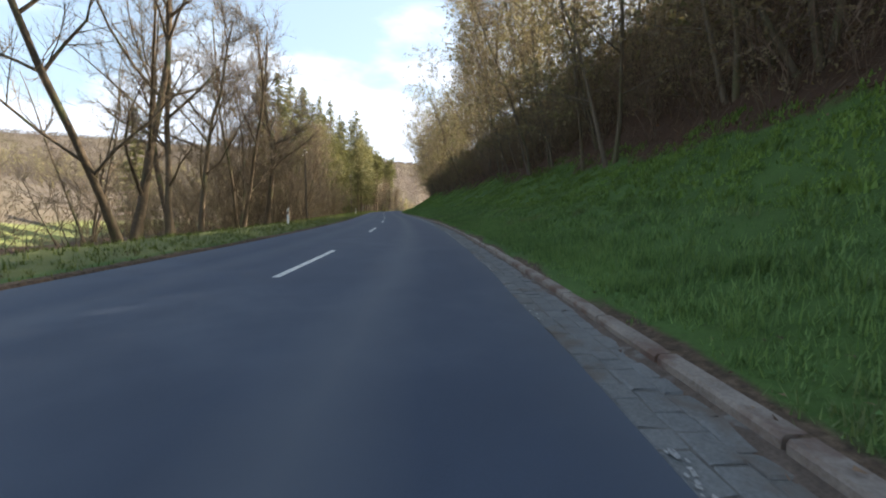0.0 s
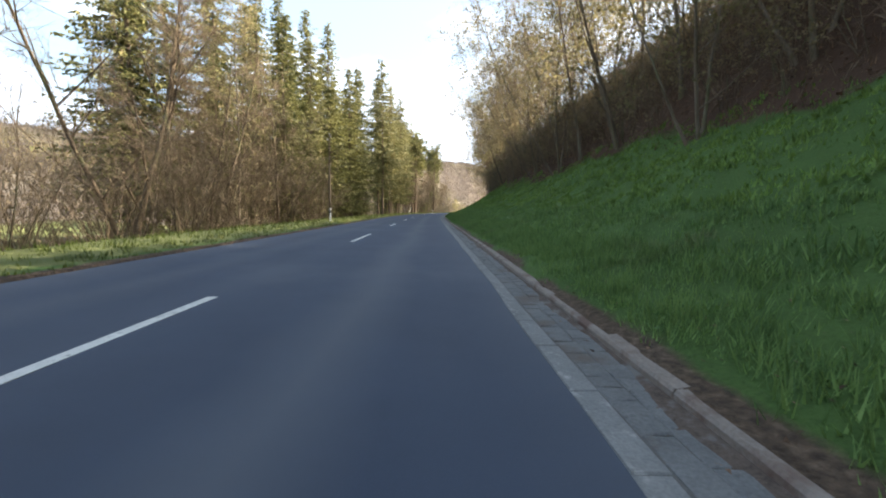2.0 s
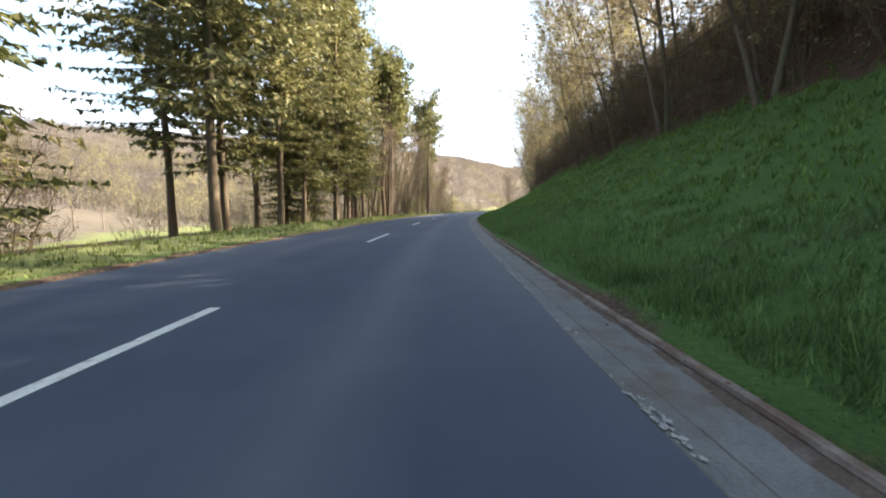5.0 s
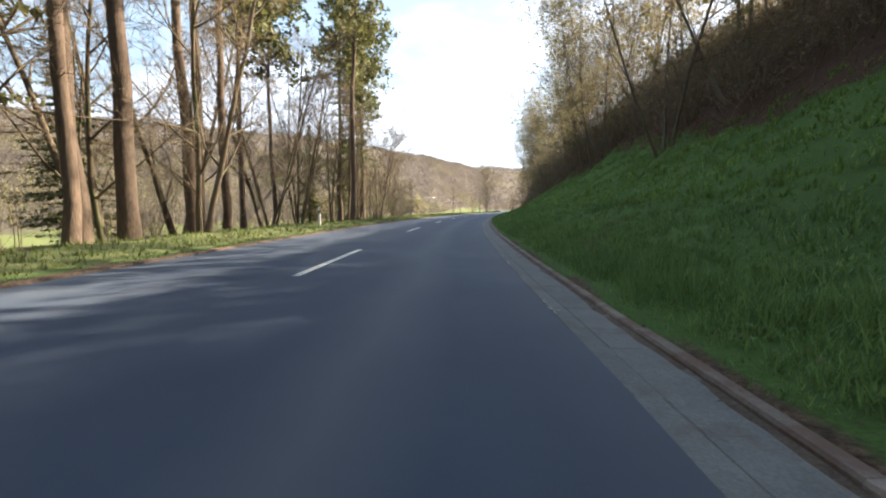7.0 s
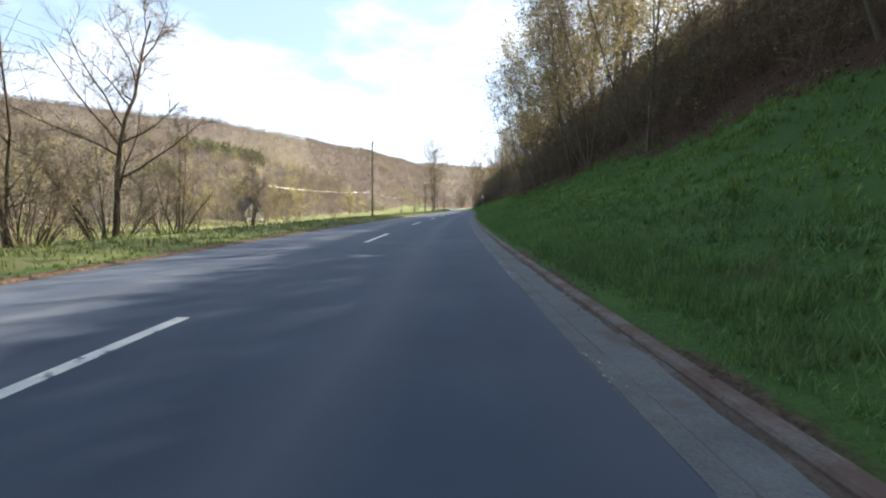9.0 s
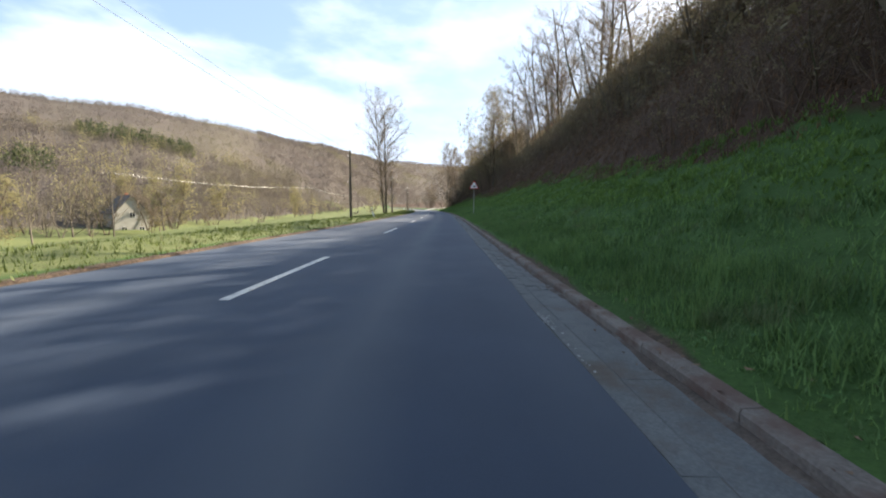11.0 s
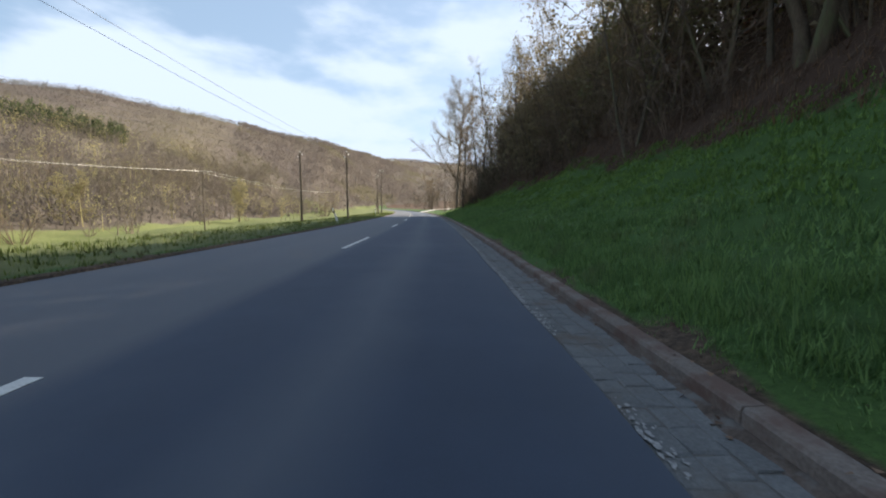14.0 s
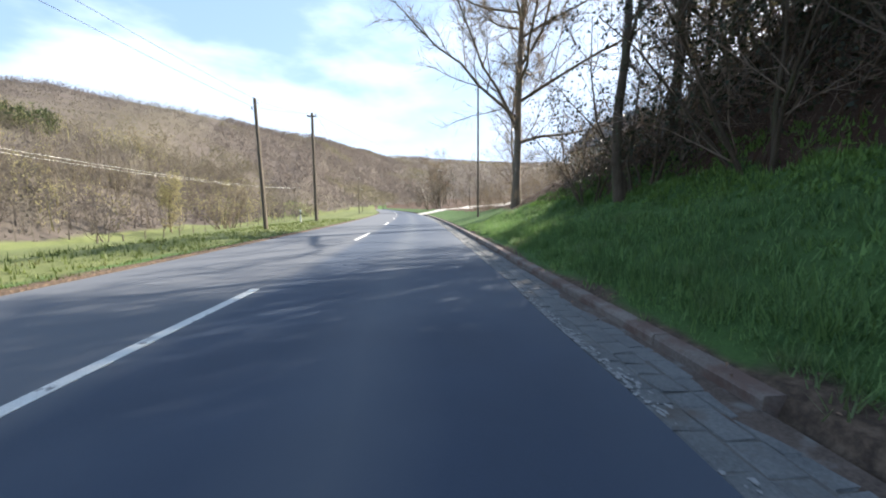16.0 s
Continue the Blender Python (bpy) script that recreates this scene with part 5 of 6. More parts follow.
# left of the road: bare trees, shrubs, spruces, pines
LEFT_TREES = [
    ("alder", 1, 9.5, -8.6, 1.0), ("oak", 0, 18.0, -11.5, 0.9), ("oak", 1, 31.0, -11.0, 0.9), ("slimbare", 0, 11.5, -8.2, 1.0), ("oak", 1, 14.5, -8.4, 0.9), ("alder", 0, 22.0, -9.4, 0.85), ("oak", 0, 25.5, -8.8, 0.95),
    ("alder", 2, 29.0, -11.0, 1.0), ("oak", 1, 36.0, -9.6, 0.75), ("alder", 0, 43.0, -9.5, 0.8), ("alder", 1, 55.0, -12.0, 0.85),
    ("oak", 1, 76.0, -13.5, 0.8), ("slimbare", 2, 62.0, -12.0, 0.9), ("alder", 2, 66.0, -15.0, 0.9), ("slimbare", 0, 71.0, -11.0, 0.95), ("slimbare", 1, 33.0, -14.0, 1.0),
    ("slimbare", 0, 40.0, -17.0, 0.9), ("slimbare", 2, 18.0, -16.0, 0.8), ("oak", 0, 67.0, -22.0, 0.9), ("oak", 0, 57.5, -11.0, 0.85), ("leafy", 2, 63.0, -10.5, 0.9), ("alder", 0, 70.0, -12.5, 0.9), ("leafy", 1, 74.0, -11.0, 0.8),
    ("alder", 0, 156.0, -9.6, 0.95), ("alder", 1, 159.5, -13.5, 1.0), ("alder", 0, 169.5, -11.5, 0.9), ("alder", 2, 177.0, -9.0, 0.8), ("oak", 1, 186.0, -9.6, 0.85), ("alder", 0, 147.0, -10.2, 0.9),
    ("slimbare", 1, 167.5, -10.4, 0.8), ("slimbare", 0, 171.0, -9.3, 0.75), ("alder", 1, 189.0, -11.0, 0.85), ("oak", 1, 196.5, -11.3, 0.8), ("alder", 0, 153.0, -11.5, 0.9), ("slimbare", 2, 161.5, -9.2, 0.8),
    ("alder", 1, 165.8, -12.0, 0.85), ("oak", 0, 174.0, -10.5, 0.75), ("slimbare", 2, 194.0, -13.0, 0.7), ("alder", 2, 203.0, -13.5, 0.5), ("twin", 0, 289.0, -7.05, 1.0), ("oak", 1, 295.5, -8.2, 0.62), ("alder", 2, 208.0, -12.0, 0.45),
]
for kind, k, s, lat, sc in LEFT_TREES:
    ob = plant(kind, k, s, lat, sc, rng.uniform(0, 6.28) if kind != "twin" else 0.0, rng.uniform(-0.08, 0.08) if kind != "twin" else 0.0)
    if kind in ("slimbare", "leafy"):
        tagged(ob, "slender bare tree beside the verge", group="bare roadside trees")
CONIFERS = [
    ("spruce", 0, 62.0, -16.5, 1.05), ("spruce", 2, 79.0, -16.0, 1.05), ("spruce", 0, 84.5, -14.8, 1.1), ("spruce", 1, 88.5, -10.9, 0.95), ("spruce", 2, 93.5, -12.8, 1.1), ("spruce", 0, 98.5, -10.8, 1.05), ("spruce", 1, 101.8, -14.0, 1.1), ("spruce", 2, 88.0, -17.5, 1.15), ("spruce", 0, 76.0, -12.2, 0.9), ("spruce", 1, 96.0, -18.5, 1.15), ("spruce", 1, 68.0, -14.5, 0.85), ("larch", 0, 72.5, -17.0, 0.95), ("larch", 1, 66.0, -20.0, 1.0), ("spruce", 2, 75.0, -22.5, 1.2), ("spruce", 1, 106.5, -12.0, 1.1), ("spruce", 2, 103.0, -11.2, 1.0), ("spruce", 0, 97.5, -15.0, 1.15), ("spruce", 2, 90.0, -14.5, 1.1), ("spruce", 1, 80.0, -13.0, 0.9), ("spruce", 0, 86.0, -12.6, 1.0), ("spruce", 2, 83.0, -18.0, 1.0), ("spruce", 1, 91.0, -11.8, 1.0), ("spruce", 0, 95.5, -12.4, 0.95),
    ("spruce", 2, 93.0, -17.5, 1.0), ("spruce", 1, 100.0, -12.0, 1.05), ("spruce", 0, 104.0, -13.0, 1.0), ("spruce", 2, 100.5, -18.5, 0.9), ("larch", 0, 87.0, -21.0, 1.0), ("larch", 1, 78.0, -20.0, 1.0),
    ("larch", 0, 115.0, -8.8, 1.1), ("larch", 1, 118.5, -10.5, 1.15), ("larch", 0, 124.5, -12.0, 1.1), ("larch", 1, 134.0, -12.5, 1.1), ("larch", 0, 122.0, -9.0, 1.0), ("larch", 1, 127.0, -9.6, 1.05), ("larch", 0, 132.0, -8.8, 1.0),
    ("spruce", 0, 130.0, -12.5, 0.85), ("larch", 1, 137.0, -9.8, 0.9), ("larch", 0, 143.0, -13.0, 0.9), ("spruce", 1, 147.0, -18.0, 0.8), ("spruce", 1, 48.0, -30.0, 0.9),
    ("spruce", 1, 176.5, -14.0, 0.55), ("larch", 0, 178.2, -10.6, 0.75), ("spruce", 0, 181.0, -12.5, 0.5), ("spruce", 1, 156.0, -16.0, 0.6), ("larch", 1, 110.5, -20.0, 0.9), ("larch", 0, 119.5, -14.5, 1.1), ("larch", 1, 129.5, -10.5, 1.05), ("larch", 0, 135.0, -10.0, 1.0), ("larch", 1, 140.0, -9.6, 0.95), ("larch", 0, 146.5, -11.0, 0.85),
]
for kind, k, s, lat, sc in CONIFERS:
    plant(kind, k, s, lat, sc * (1.2 if kind == "larch" else 1.0), rng.uniform(0, 6.28), rng.uniform(-0.02, 0.02))
PINES = [(148.9, -8.3, 2), (150.2, -9.3, 1), (151.3, -8.7, 0), (157.6, -11.1, 0), (158.8, -11.6, 1), (160.2, -11.2, 1), (163.6, -12.4, 2), (145.0, -12.0, 1), (141.0, -11.0, 0), (168.5, -13.0, 2),
         (182.0, -10.4, 0), (178.5, -11.6, 1), (172.5, -8.0, 1), (184.0, -11.8, 2)]
for s, lat, k in PINES:
    plant("pine", k, s, lat, rng.uniform(1.12, 1.3), rng.uniform(0, 6.28), rng.uniform(-0.03, 0.03))
places = []
for s in np.arange(-2, 110, 0.75):
    for _ in range(2):
        if s < 26 and rng.random() < 0.4:          # the thicket is thin here and the valley shows through
            continue
        places.append((s + rng.uniform(-0.6, 0.6), -(8.8 + 14 * rng.random() ** 1.5) if s < 80 else -rng.uniform(9.5, 22), rng.uniform(0.5, 0.95) if s < 26 else rng.uniform(0.8, 1.25) if 38 < s < 62 else rng.uniform(0.9, 1.7) if s < 80 else rng.uniform(0.7, 1.2)))
for s in np.arange(108, 206, 1.1):
    places.append((s + rng.uniform(-0.6, 0.6), -rng.uniform(11.5, 30), rng.uniform(0.4, 0.85)))
for s in np.arange(206, 236, 2.5):
    places.append((s + rng.uniform(-0.6, 0.6), -rng.uniform(12, 34), rng.uniform(0.3, 0.6)))
for s in np.arange(349, 381, 0.7):          # sunlit scrub round the big tree
    lat = rng.uniform(7.0, 13.5)
    places.append((s, lat, min(rng.uniform(0.45, 0.95), max(0.15, sun_ray_cap(s, lat) / 5.2))))
for s in np.arange(40, 66, 1.4):             # taller trees behind the thicket
    places.append((s, -rng.uniform(17, 30), rng.uniform(1.0, 1.5)))
plant("willow", 0, 382.0, -19.2, 1.2)
plant("willow", 0, 422.0, -108.0, 2.4, 0.5)
plant("willow", 0, 560.0, -118.0, 3.0, 1.5)
plant("willow", 0, 372.0, -74.0, 1.6, 2.5)
for s, lat, sc, turn in ((336.0, -68.0, 1.0, 0.3), (398.0, -82.0, 0.8, 1.2), (458.0, -62.0, 0.95, 2.1), (300.0, -80.0, 0.85, 4.0), (365.0, -98.0, 0.9, 5.0)):
    plant("valley_willow", 0, s, lat, sc, turn)
for s, lat, k, sc in ((338.0, -75.0, 0, 0.75), (343.5, -79.0, 1, 0.8), (350.0, -76.5, 2, 0.7), (332.0, -82.0, 1, 0.85), (355.0, -84.0, 0, 0.8)):
    plant("alder", k, s, lat, sc, rng.uniform(0, 6.28))
for s, lat, sc, turn in ((191.5, -9.4, 0.6, 0.4), (195.0, -10.2, 0.75, 3.0), (200.0, -11.6, 0.6, 5.0), (186.5, -9.0, 0.55, 1.7)):
    plant("willow", 0, s, lat, sc, turn, label="yellow-green budding willow bush beside the verge")
plant("willow", 0, 196.0, -14.5, 0.8, 1.0)
plant("willow", 0, 190.5, -15.5, 0.75, 2.0)
joined_stuff("verge_thicket", "thicket", places, "sunlit brown thicket of leafless stems behind the verge", "thicket", 4, leaf=M_BUD_BROWN)

# ---- far woods ----
KINDS["far"] = [tree_meshes(91, 2, FAR, 10, 0.12, per=3, twig_len=2.0, low_per=2, width=0.035, sides=3), tree_meshes(92, 1, FAR, 12, 0.14, per=3, twig_len=2.0, low_per=3, width=0.035, sides=3),
                tree_meshes(93, 3, FAR, 8, 0.09, per=2, twig_len=1.8, low_per=2, width=0.035, sides=3)]
places = []
for _ in range(130):
    s = rng.uniform(60, 700)
    places.append((s, -rng.uniform(58, 108) + 0.05 * max(0, s - 420), rng.uniform(0.7, 1.25)))
for _ in range(70):
    places.append((rng.uniform(430, 640), rng.uniform(14, 60), rng.uniform(0.7, 1.1)))
joined_stuff("valley_trees", "far", places, "bare brown trees along the valley floor", "woods", 6, M_FARTWIG, M_FARTWIG)
places = []
for _ in range(240):
    places.append((rng.uniform(210, 600), -rng.uniform(80, 112), rng.uniform(1.05, 1.6)))
joined_stuff("meadow_edge_wood", "far", places, "tall bare trees in a belt behind the meadow", "woods", 16, M_FARTWIG, M_BARK_PALE)


def crowns(name, label, x, y, z, wide, tall, count, size, mat, seed, trunks=False):
    """Rounded ragged crowns of many small sprays, as one object."""
    g = np.random.default_rng(seed)
    n = len(x)
    k = np.repeat(np.arange(n), count)
    d = g.normal(0, 1, (len(k), 3))
    d /= np.linalg.norm(d, axis=1, keepdims=True)
    d *= (g.uniform(0.25, 1, (len(k), 1)) ** 0.5)
    w, h = wide * g.uniform(0.6, 1.25, n), tall * g.uniform(0.7, 1.15, n)
    c = np.stack([x[k] + d[:, 0] * w[k] * 0.5, y[k] + d[:, 1] * w[k] * 0.5, z[k] + h[k] * (0.5 + 0.5 * d[:, 2])], 1)
    a, b = g.normal(0, 1, (len(k), 3)), g.normal(0, 1, (len(k), 3))
    a /= np.linalg.norm(a, axis=1, keepdims=True)
    b /= np.linalg.norm(b, axis=1, keepdims=True)
    b[:, 2] = np.abs(b[:, 2]) + 0.5
    q = (size * g.uniform(0.5, 1.4, (len(k), 1)))
    v = np.stack([c - a * q * 0.32, c + a * q * 0.32, c + b * q], 1).reshape(-1, 3)
    if trunks:          # a stem under each crown
        a = g.uniform(0, 6.283, n)
        t = np.stack([np.cos(a), np.sin(a), np.zeros(n)], 1) * (0.022 * tall)
        p = np.stack([x, y, z], 1)
        v = np.concatenate([v, np.stack([p - t, p + t, p + np.stack([g.normal(0, 0.3, n), g.normal(0, 0.3, n), h * 0.8], 1)], 1).reshape(-1, 3)])
    me = quick_mesh(name, v, np.arange(len(v)).reshape(-1, 3), mat)
    tagged(new(name, me), label, "woods", kind="stuff")


_ground = bpy.data.objects["ground"].data
GROUND_TREE = BVHTree.FromPolygons([v.co for v in _ground.vertices], [tuple(p.vertices) for p in _ground.polygons])


def on_hill(n, seed, b0, b1, r0, r1, low=-6.5):
    """Places scattered over the hillside by bearing and distance."""
    g = np.random.default_rng(seed)
    b = np.radians(g.uniform(b0, b1, n) - 11.0)
    r = r0 + (r1 - r0) * g.uniform(0, 1, n) ** 0.8
    x, y = HILL_AT[0] - np.sin(b) * r, HILL_AT[1] + np.cos(b) * r
    keep = hill_height(x, y) - 10.4 > low
    x, y = x[keep], y[keep]
    hits = [GROUND_TREE.ray_cast((a, b, 600.0), (0, 0, -1))[0] for a, b in zip(x.tolist(), y.tolist())]
    on = np.array([h is not None for h in hits])
    return x[on], y[on], np.array([h.z - 0.4 for h in hits if h is not None])


crowns("hill_woods", "far hillside of bare reddish-brown woods", *on_hill(17000, 1, 5, 112, 150, 860), 7.0, 6.0, 23, 0.70, M_FARWOOD, 1)
crowns("hill_foot_woods", "bare brown trees at the foot of the hillside", *on_hill(3600, 5, 12, 112, 90, 330, -8.0), 5.5, 9.0, 46, 0.55, M_FARWOOD, 5, True)
crowns("hill_budding_trees", "pale olive budding trees on the lower hillside", *on_hill(760, 6, 12, 112, 95, 330, -8.5), 7.5, 10.5, 90, 0.5, M_FARBUD, 6, True)
crowns("head_of_valley_woods", "distant bare woods that close the valley", *on_hill(7000, 4, -16, 16, 430, 1260), 8.0, 7.0, 11, 1.6, M_FARWOOD, 4)
crowns("valley_side_woods", "bare woods on the far side of the valley", *on_hill(5200, 8, 2, 24, 240, 900, -9.5), 7.0, 7.0, 12, 1.2, M_FARWOOD, 8)
crowns("hill_firs", "loose band of dark green firs on the hillside", *on_hill(150, 2, 33, 44, 300, 335), 4.0, 9.0, 40, 1.0, M_FARFIR, 2)
crowns("hill_firs", "small group of dark green firs on the hillside", *on_hill(26, 3, 48, 53, 195, 220), 4.5, 10.0, 60, 0.9, M_FARFIR, 3)

# ---- grass ----
def blades(name, s, lat, height, mat, label, seed, per=4, thin=0.016):
    """Tufts of bent blades, as one object."""
    g = np.random.default_rng(seed)
    s, lat, height = np.repeat(s, per), np.repeat(lat, per), np.repeat(height, per)
    n = len(s)
    s, lat = s + g.normal(0, 0.05, n), lat + g.normal(0, 0.05, n)
    p = along(s, lat, land(s, lat) - 0.02)
    a, lean = g.uniform(0, 6.283, n), g.uniform(0.15, 0.95, n)
    h = height * g.uniform(0.55, 1.3, n)
    side = np.stack([-np.sin(a), np.cos(a), np.zeros(n)], -1) * (thin * g.uniform(0.7, 1.4, n))[:, None]
    out = np.stack([np.cos(a), np.sin(a), np.zeros(n)], -1)
    up = np.array([0, 0, 1.0])
    tip = p + up * (h * (1 - 0.25 * lean))[:, None] + out * (h * lean * 0.8)[:, None]
    v = np.stack([p - side * 1.3, p + side * 1.3, tip], 1).reshape(-1, 3)
    f = np.arange(n * 3).reshape(-1, 3)
    tagged(new(name, quick_mesh(name, v, f, mat)), label, "grass", kind="stuff")


g = np.random.default_rng(8)
for name, n, u0, u1, per, thin, high, seed in (("kerb_edge_grass", 30000, 0.0, 0.7, 7, 0.0058, 0.17, 21), ("kerb_grass", 52000, 0.15, 1.5, 8, 0.0058, 0.19, 9), ("slope_grass", 42000, 1.3, 3.3, 7, 0.010, 0.15, 20), ("bank_grass", 62000, 3.1, 0.0, 5, 0.019, 0.15, 19)):
    s = g.uniform(-6, 354, n)
    ub = np.interp(s, BANK_S, BANK_U) + 0.6
    u = u0 + g.uniform(0, 1, n) * np.maximum(((u1 if u1 else ub) - u0), 0)
    lat = kerb_lat(s) + 0.17 + u
    bare = 0.72 * np.exp(-((s - 27) / 7) ** 2) + 0.92 * np.exp(-((s - 174.5) / 7) ** 2) + 0.45 * np.exp(-((s - 35) / 4) ** 2) + 0.5 * np.exp(-((s - 312) / 5) ** 2)
    fringe = np.where((s > 62) & (s < 230), 0.02, 0.12) + 0.14 * ripple(s, lat * 0.2, 2.4, 1) + 0.08 * ripple(s, lat * 0.2, 0.8, 2)          # bare soil behind the kerb
    edge = 0.12 + 0.88 * smooth01((u - fringe) / 0.16)
    keep = g.uniform(0, 1, n) < edge * (1 - 0.86 * np.minimum(bare, 1) * smooth01((2.5 - u) / 1.2)) * (0.62 + 0.38 * smooth01(0.8 + 1.2 * ripple(s, lat, 1.1))) * (u < ub)
    s, lat, u = s[keep], lat[keep], u[keep]
    tuft = np.clip(0.5 + 0.9 * ripple(s, lat, 1.3, 1) + 0.6 * ripple(s, lat, 0.5, 3), 0, 1.5)
    blades(name, s, lat, high * (0.55 + 0.8 * tuft) * (0.6 + 0.4 * smooth01(u / 0.6)), M_BLADE_HIGH if name == "bank_grass" else M_BLADE, "lush green spring grass on the bank", seed, per=per, thin=thin)

# broad-leaved weeds low in the grass, in patches
n = 26000
s = g.uniform(-5, 350, n)
u = 0.15 + 4.5 * g.uniform(0, 1, n) ** 1.5
lat = kerb_lat(s) + 0.17 + u
keep = ripple(s, lat, 3.4, 5) + 0.6 * ripple(s, lat, 0.9, 2) > 0.35
s, lat = s[keep], lat[keep]
me = flakes(along(s, lat, land(s, lat) + 0.03 + np.abs(g.normal(0, 0.05, len(s)))), 0.042, g, M_WEED, "bank_weeds", 0.45)
tagged(new("bank_weeds", me), "low broad-leaved weeds in the bank grass", "weeds", kind="stuff")
# dead bracken stalks on the brown slope
n = 15000
s = np.where(g.uniform(0, 1, n) < 0.5, g.uniform(-6, 352, n), g.uniform(232, 304, n))
ub, ut = np.interp(s, BANK_S, BANK_U), np.interp(s, TOP_S, TOP_U)
u = ub - 0.3 + (ut + 0.8 - ub) * g.uniform(0, 1, n)
blades("dead_stalks", s, KERB_LAT + 0.17 + u, 0.32 * (0.5 + g.uniform(0, 1, n)), M_STALK, "dry reddish-brown stalks on the steep bank", 23, per=5, thin=0.010)
n = 20000
s = g.uniform(0, 372, n)
v = g.uniform(0, 1, n) ** 1.6 * 5.0
blades("verge_grass", s, -3.42 - v, 0.09 + 0.14 * g.uniform(0, 1, n) * smooth01(v / 0.8), M_BLADE_SUN, "sunlit yellow-green grass on the road verge", 10, per=5, thin=0.010)


# ---- road furniture ----
def delineator(s, lat, lean=0.0, twist=0.0, label="white roadside marker post with a black band"):
    """A plastic marker post: slanted top, black band, reflector towards the traffic."""
    m = road_pose(s, lat, float(land(s, lat)), twist) @ Matrix.Rotation(lean, 4, "Y")
    ob = thing("marker_post", label, "marker post", "marker posts", m=m)
    bm = bmesh.new()
    w0, w1, d0, d1 = 0.068, 0.055, 0.055, 0.042
    ring = lambda z, k, cut=0.0: [bm.verts.new((x * (w0 + (w1 - w0) * k), y * (d0 + (d1 - d0) * k), z + (cut if x > 0 else 0)))
                                  for x, y in ((-1, -0.6), (-0.55, -1), (0.55, -1), (1, -0.6), (0.8, 0.9), (-0.8, 0.9))]
    rows = [ring(-0.25, 0), ring(0.5, 0.5), ring(0.94, 1, 0.06)]
    for a, b in zip(rows, rows[1:]):
        for i in range(6):
            bm.faces.new((a[i], a[(i + 1) % 6], b[(i + 1) % 6], b[i]))
    bm.faces.new(rows[-1])
    part("body", bm, M_WHITE, ob)
    bm = bmesh.new()
    rows = [[bm.verts.new((x * 0.0615, y * 0.049, z + x * 0.04)) for x, y in ((-1, -0.6), (-0.55, -1), (0.55, -1), (1, -0.6), (0.8, 0.9), (-0.8, 0.9))] for z in (0.60, 0.80)]
    for i in range(6):
        bm.faces.new((rows[0][i], rows[0][(i + 1) % 6], rows[1][(i + 1) % 6], rows[1][i]))
    band = part("band", bm, M_BLACK, ob, "black diagonal band")
    part("reflector", bm_box((0.04, 0.006, 0.15), (0.005, -0.052, 0.70), 0.002), M_STEEL, band, "small pale reflector")
    return ob


delineator(19.0, -5.47, 0.03)
delineator(65.0, -4.85, 0.02)
delineator(158.6, -5.0)
delineator(263.4, -4.6, -0.32, 0.1, "white roadside marker post with a black band, leaning")
delineator(317.8, -4.3, -0.34, 0.2, "roadside marker post with a black band, leaning")
delineator(366.0, -6.8, 0.02)


def warning_sign(s, lat):
    """A triangular red-edged sign on a tube."""
    z0 = float(land(s, lat))
    ob = thing("warning_sign", "red-edged white triangular warning sign on a steel post", "road sign", m=road_pose(s, lat, z0, 0.06))
    part("post", bm_rod((0, 0, -0.4), (-0.03, 0, 3.75 - z0), 0.032, 0.032, 12), M_STEEL, ob, "galvanised steel post")
    zc, side = 3.10 - z0, 1.0

    def plate(k, y, thick):
        bm = bmesh.new()
        h = side * 0.866
        cx, cz = -0.03, zc + h / 3
        pts = []
        for (x, z) in ((-side / 2, -h / 3), (side / 2, -h / 3), (0, 2 * h / 3)):
            for t in (-0.05, 0.05):      # blunted corners
                a = math.atan2(z, x) + t
                r = math.hypot(x, z) * k * 0.985
                pts.append((cx + r * math.cos(a), cz + r * math.sin(a)))
        f = [bm.verts.new((x, y, z)) for x, z in pts]
        b = [bm.verts.new((x, y + thick, z)) for x, z in pts]
        bm.faces.new(f)
        bm.faces.new(list(reversed(b)))
        for i in range(6):
            bm.faces.new((f[i], b[i], b[(i + 1) % 6], f[(i + 1) % 6]))
        bmesh.ops.recalc_face_normals(bm, faces=bm.faces)
        return bm

    panel = part("panel", plate(1.0, -0.042, 0.006), M_RED, ob, "red triangular border")
    part("field", plate(0.74, -0.046, 0.003), M_WHITE, panel, "white sign face")
    bm = bm_box((0.30, 0.003, 0.12), (-0.02, -0.0485, zc + 0.235), 0.001)
    part("symbol", bm, M_BLACK, panel, "plain black shape on the sign")
    for z in (zc + 0.15, zc + 0.55):
        part("clamp", bm_box((0.10, 0.05, 0.03), (-0.03, -0.012, z), 0.004), M_STEEL, ob)


warning_sign(265.0, 5.46)


def drain_grate(s):
    ob = thing("drain_grate", "rusty cast iron drain grate in the gutter", "drain", "drain grates", m=road_pose(s - 0.1, 3.83, 0))
    # a flat near-black plate paints the darkness below the bars
    part("pit", bm_box((0.44, 0.46, 0.02), (0, 0, -0.014)), M_DRAIN_SHADE, ob, "dark opening")
    for x, y, w, d in ((-0.225, 0, 0.03, 0.50), (0.225, 0, 0.03, 0.50), (0, -0.235, 0.42, 0.03), (0, 0.235, 0.42, 0.03)):
        part("frame_bar", bm_box((w, d, 0.05), (x, y, -0.008), 0.004), M_IRON, ob)
    for k in range(7):
        part("bar", bm_box((0.42, 0.026, 0.04), (0, -0.186 + 0.062 * k, -0.006), 0.004), M_IRON, ob)


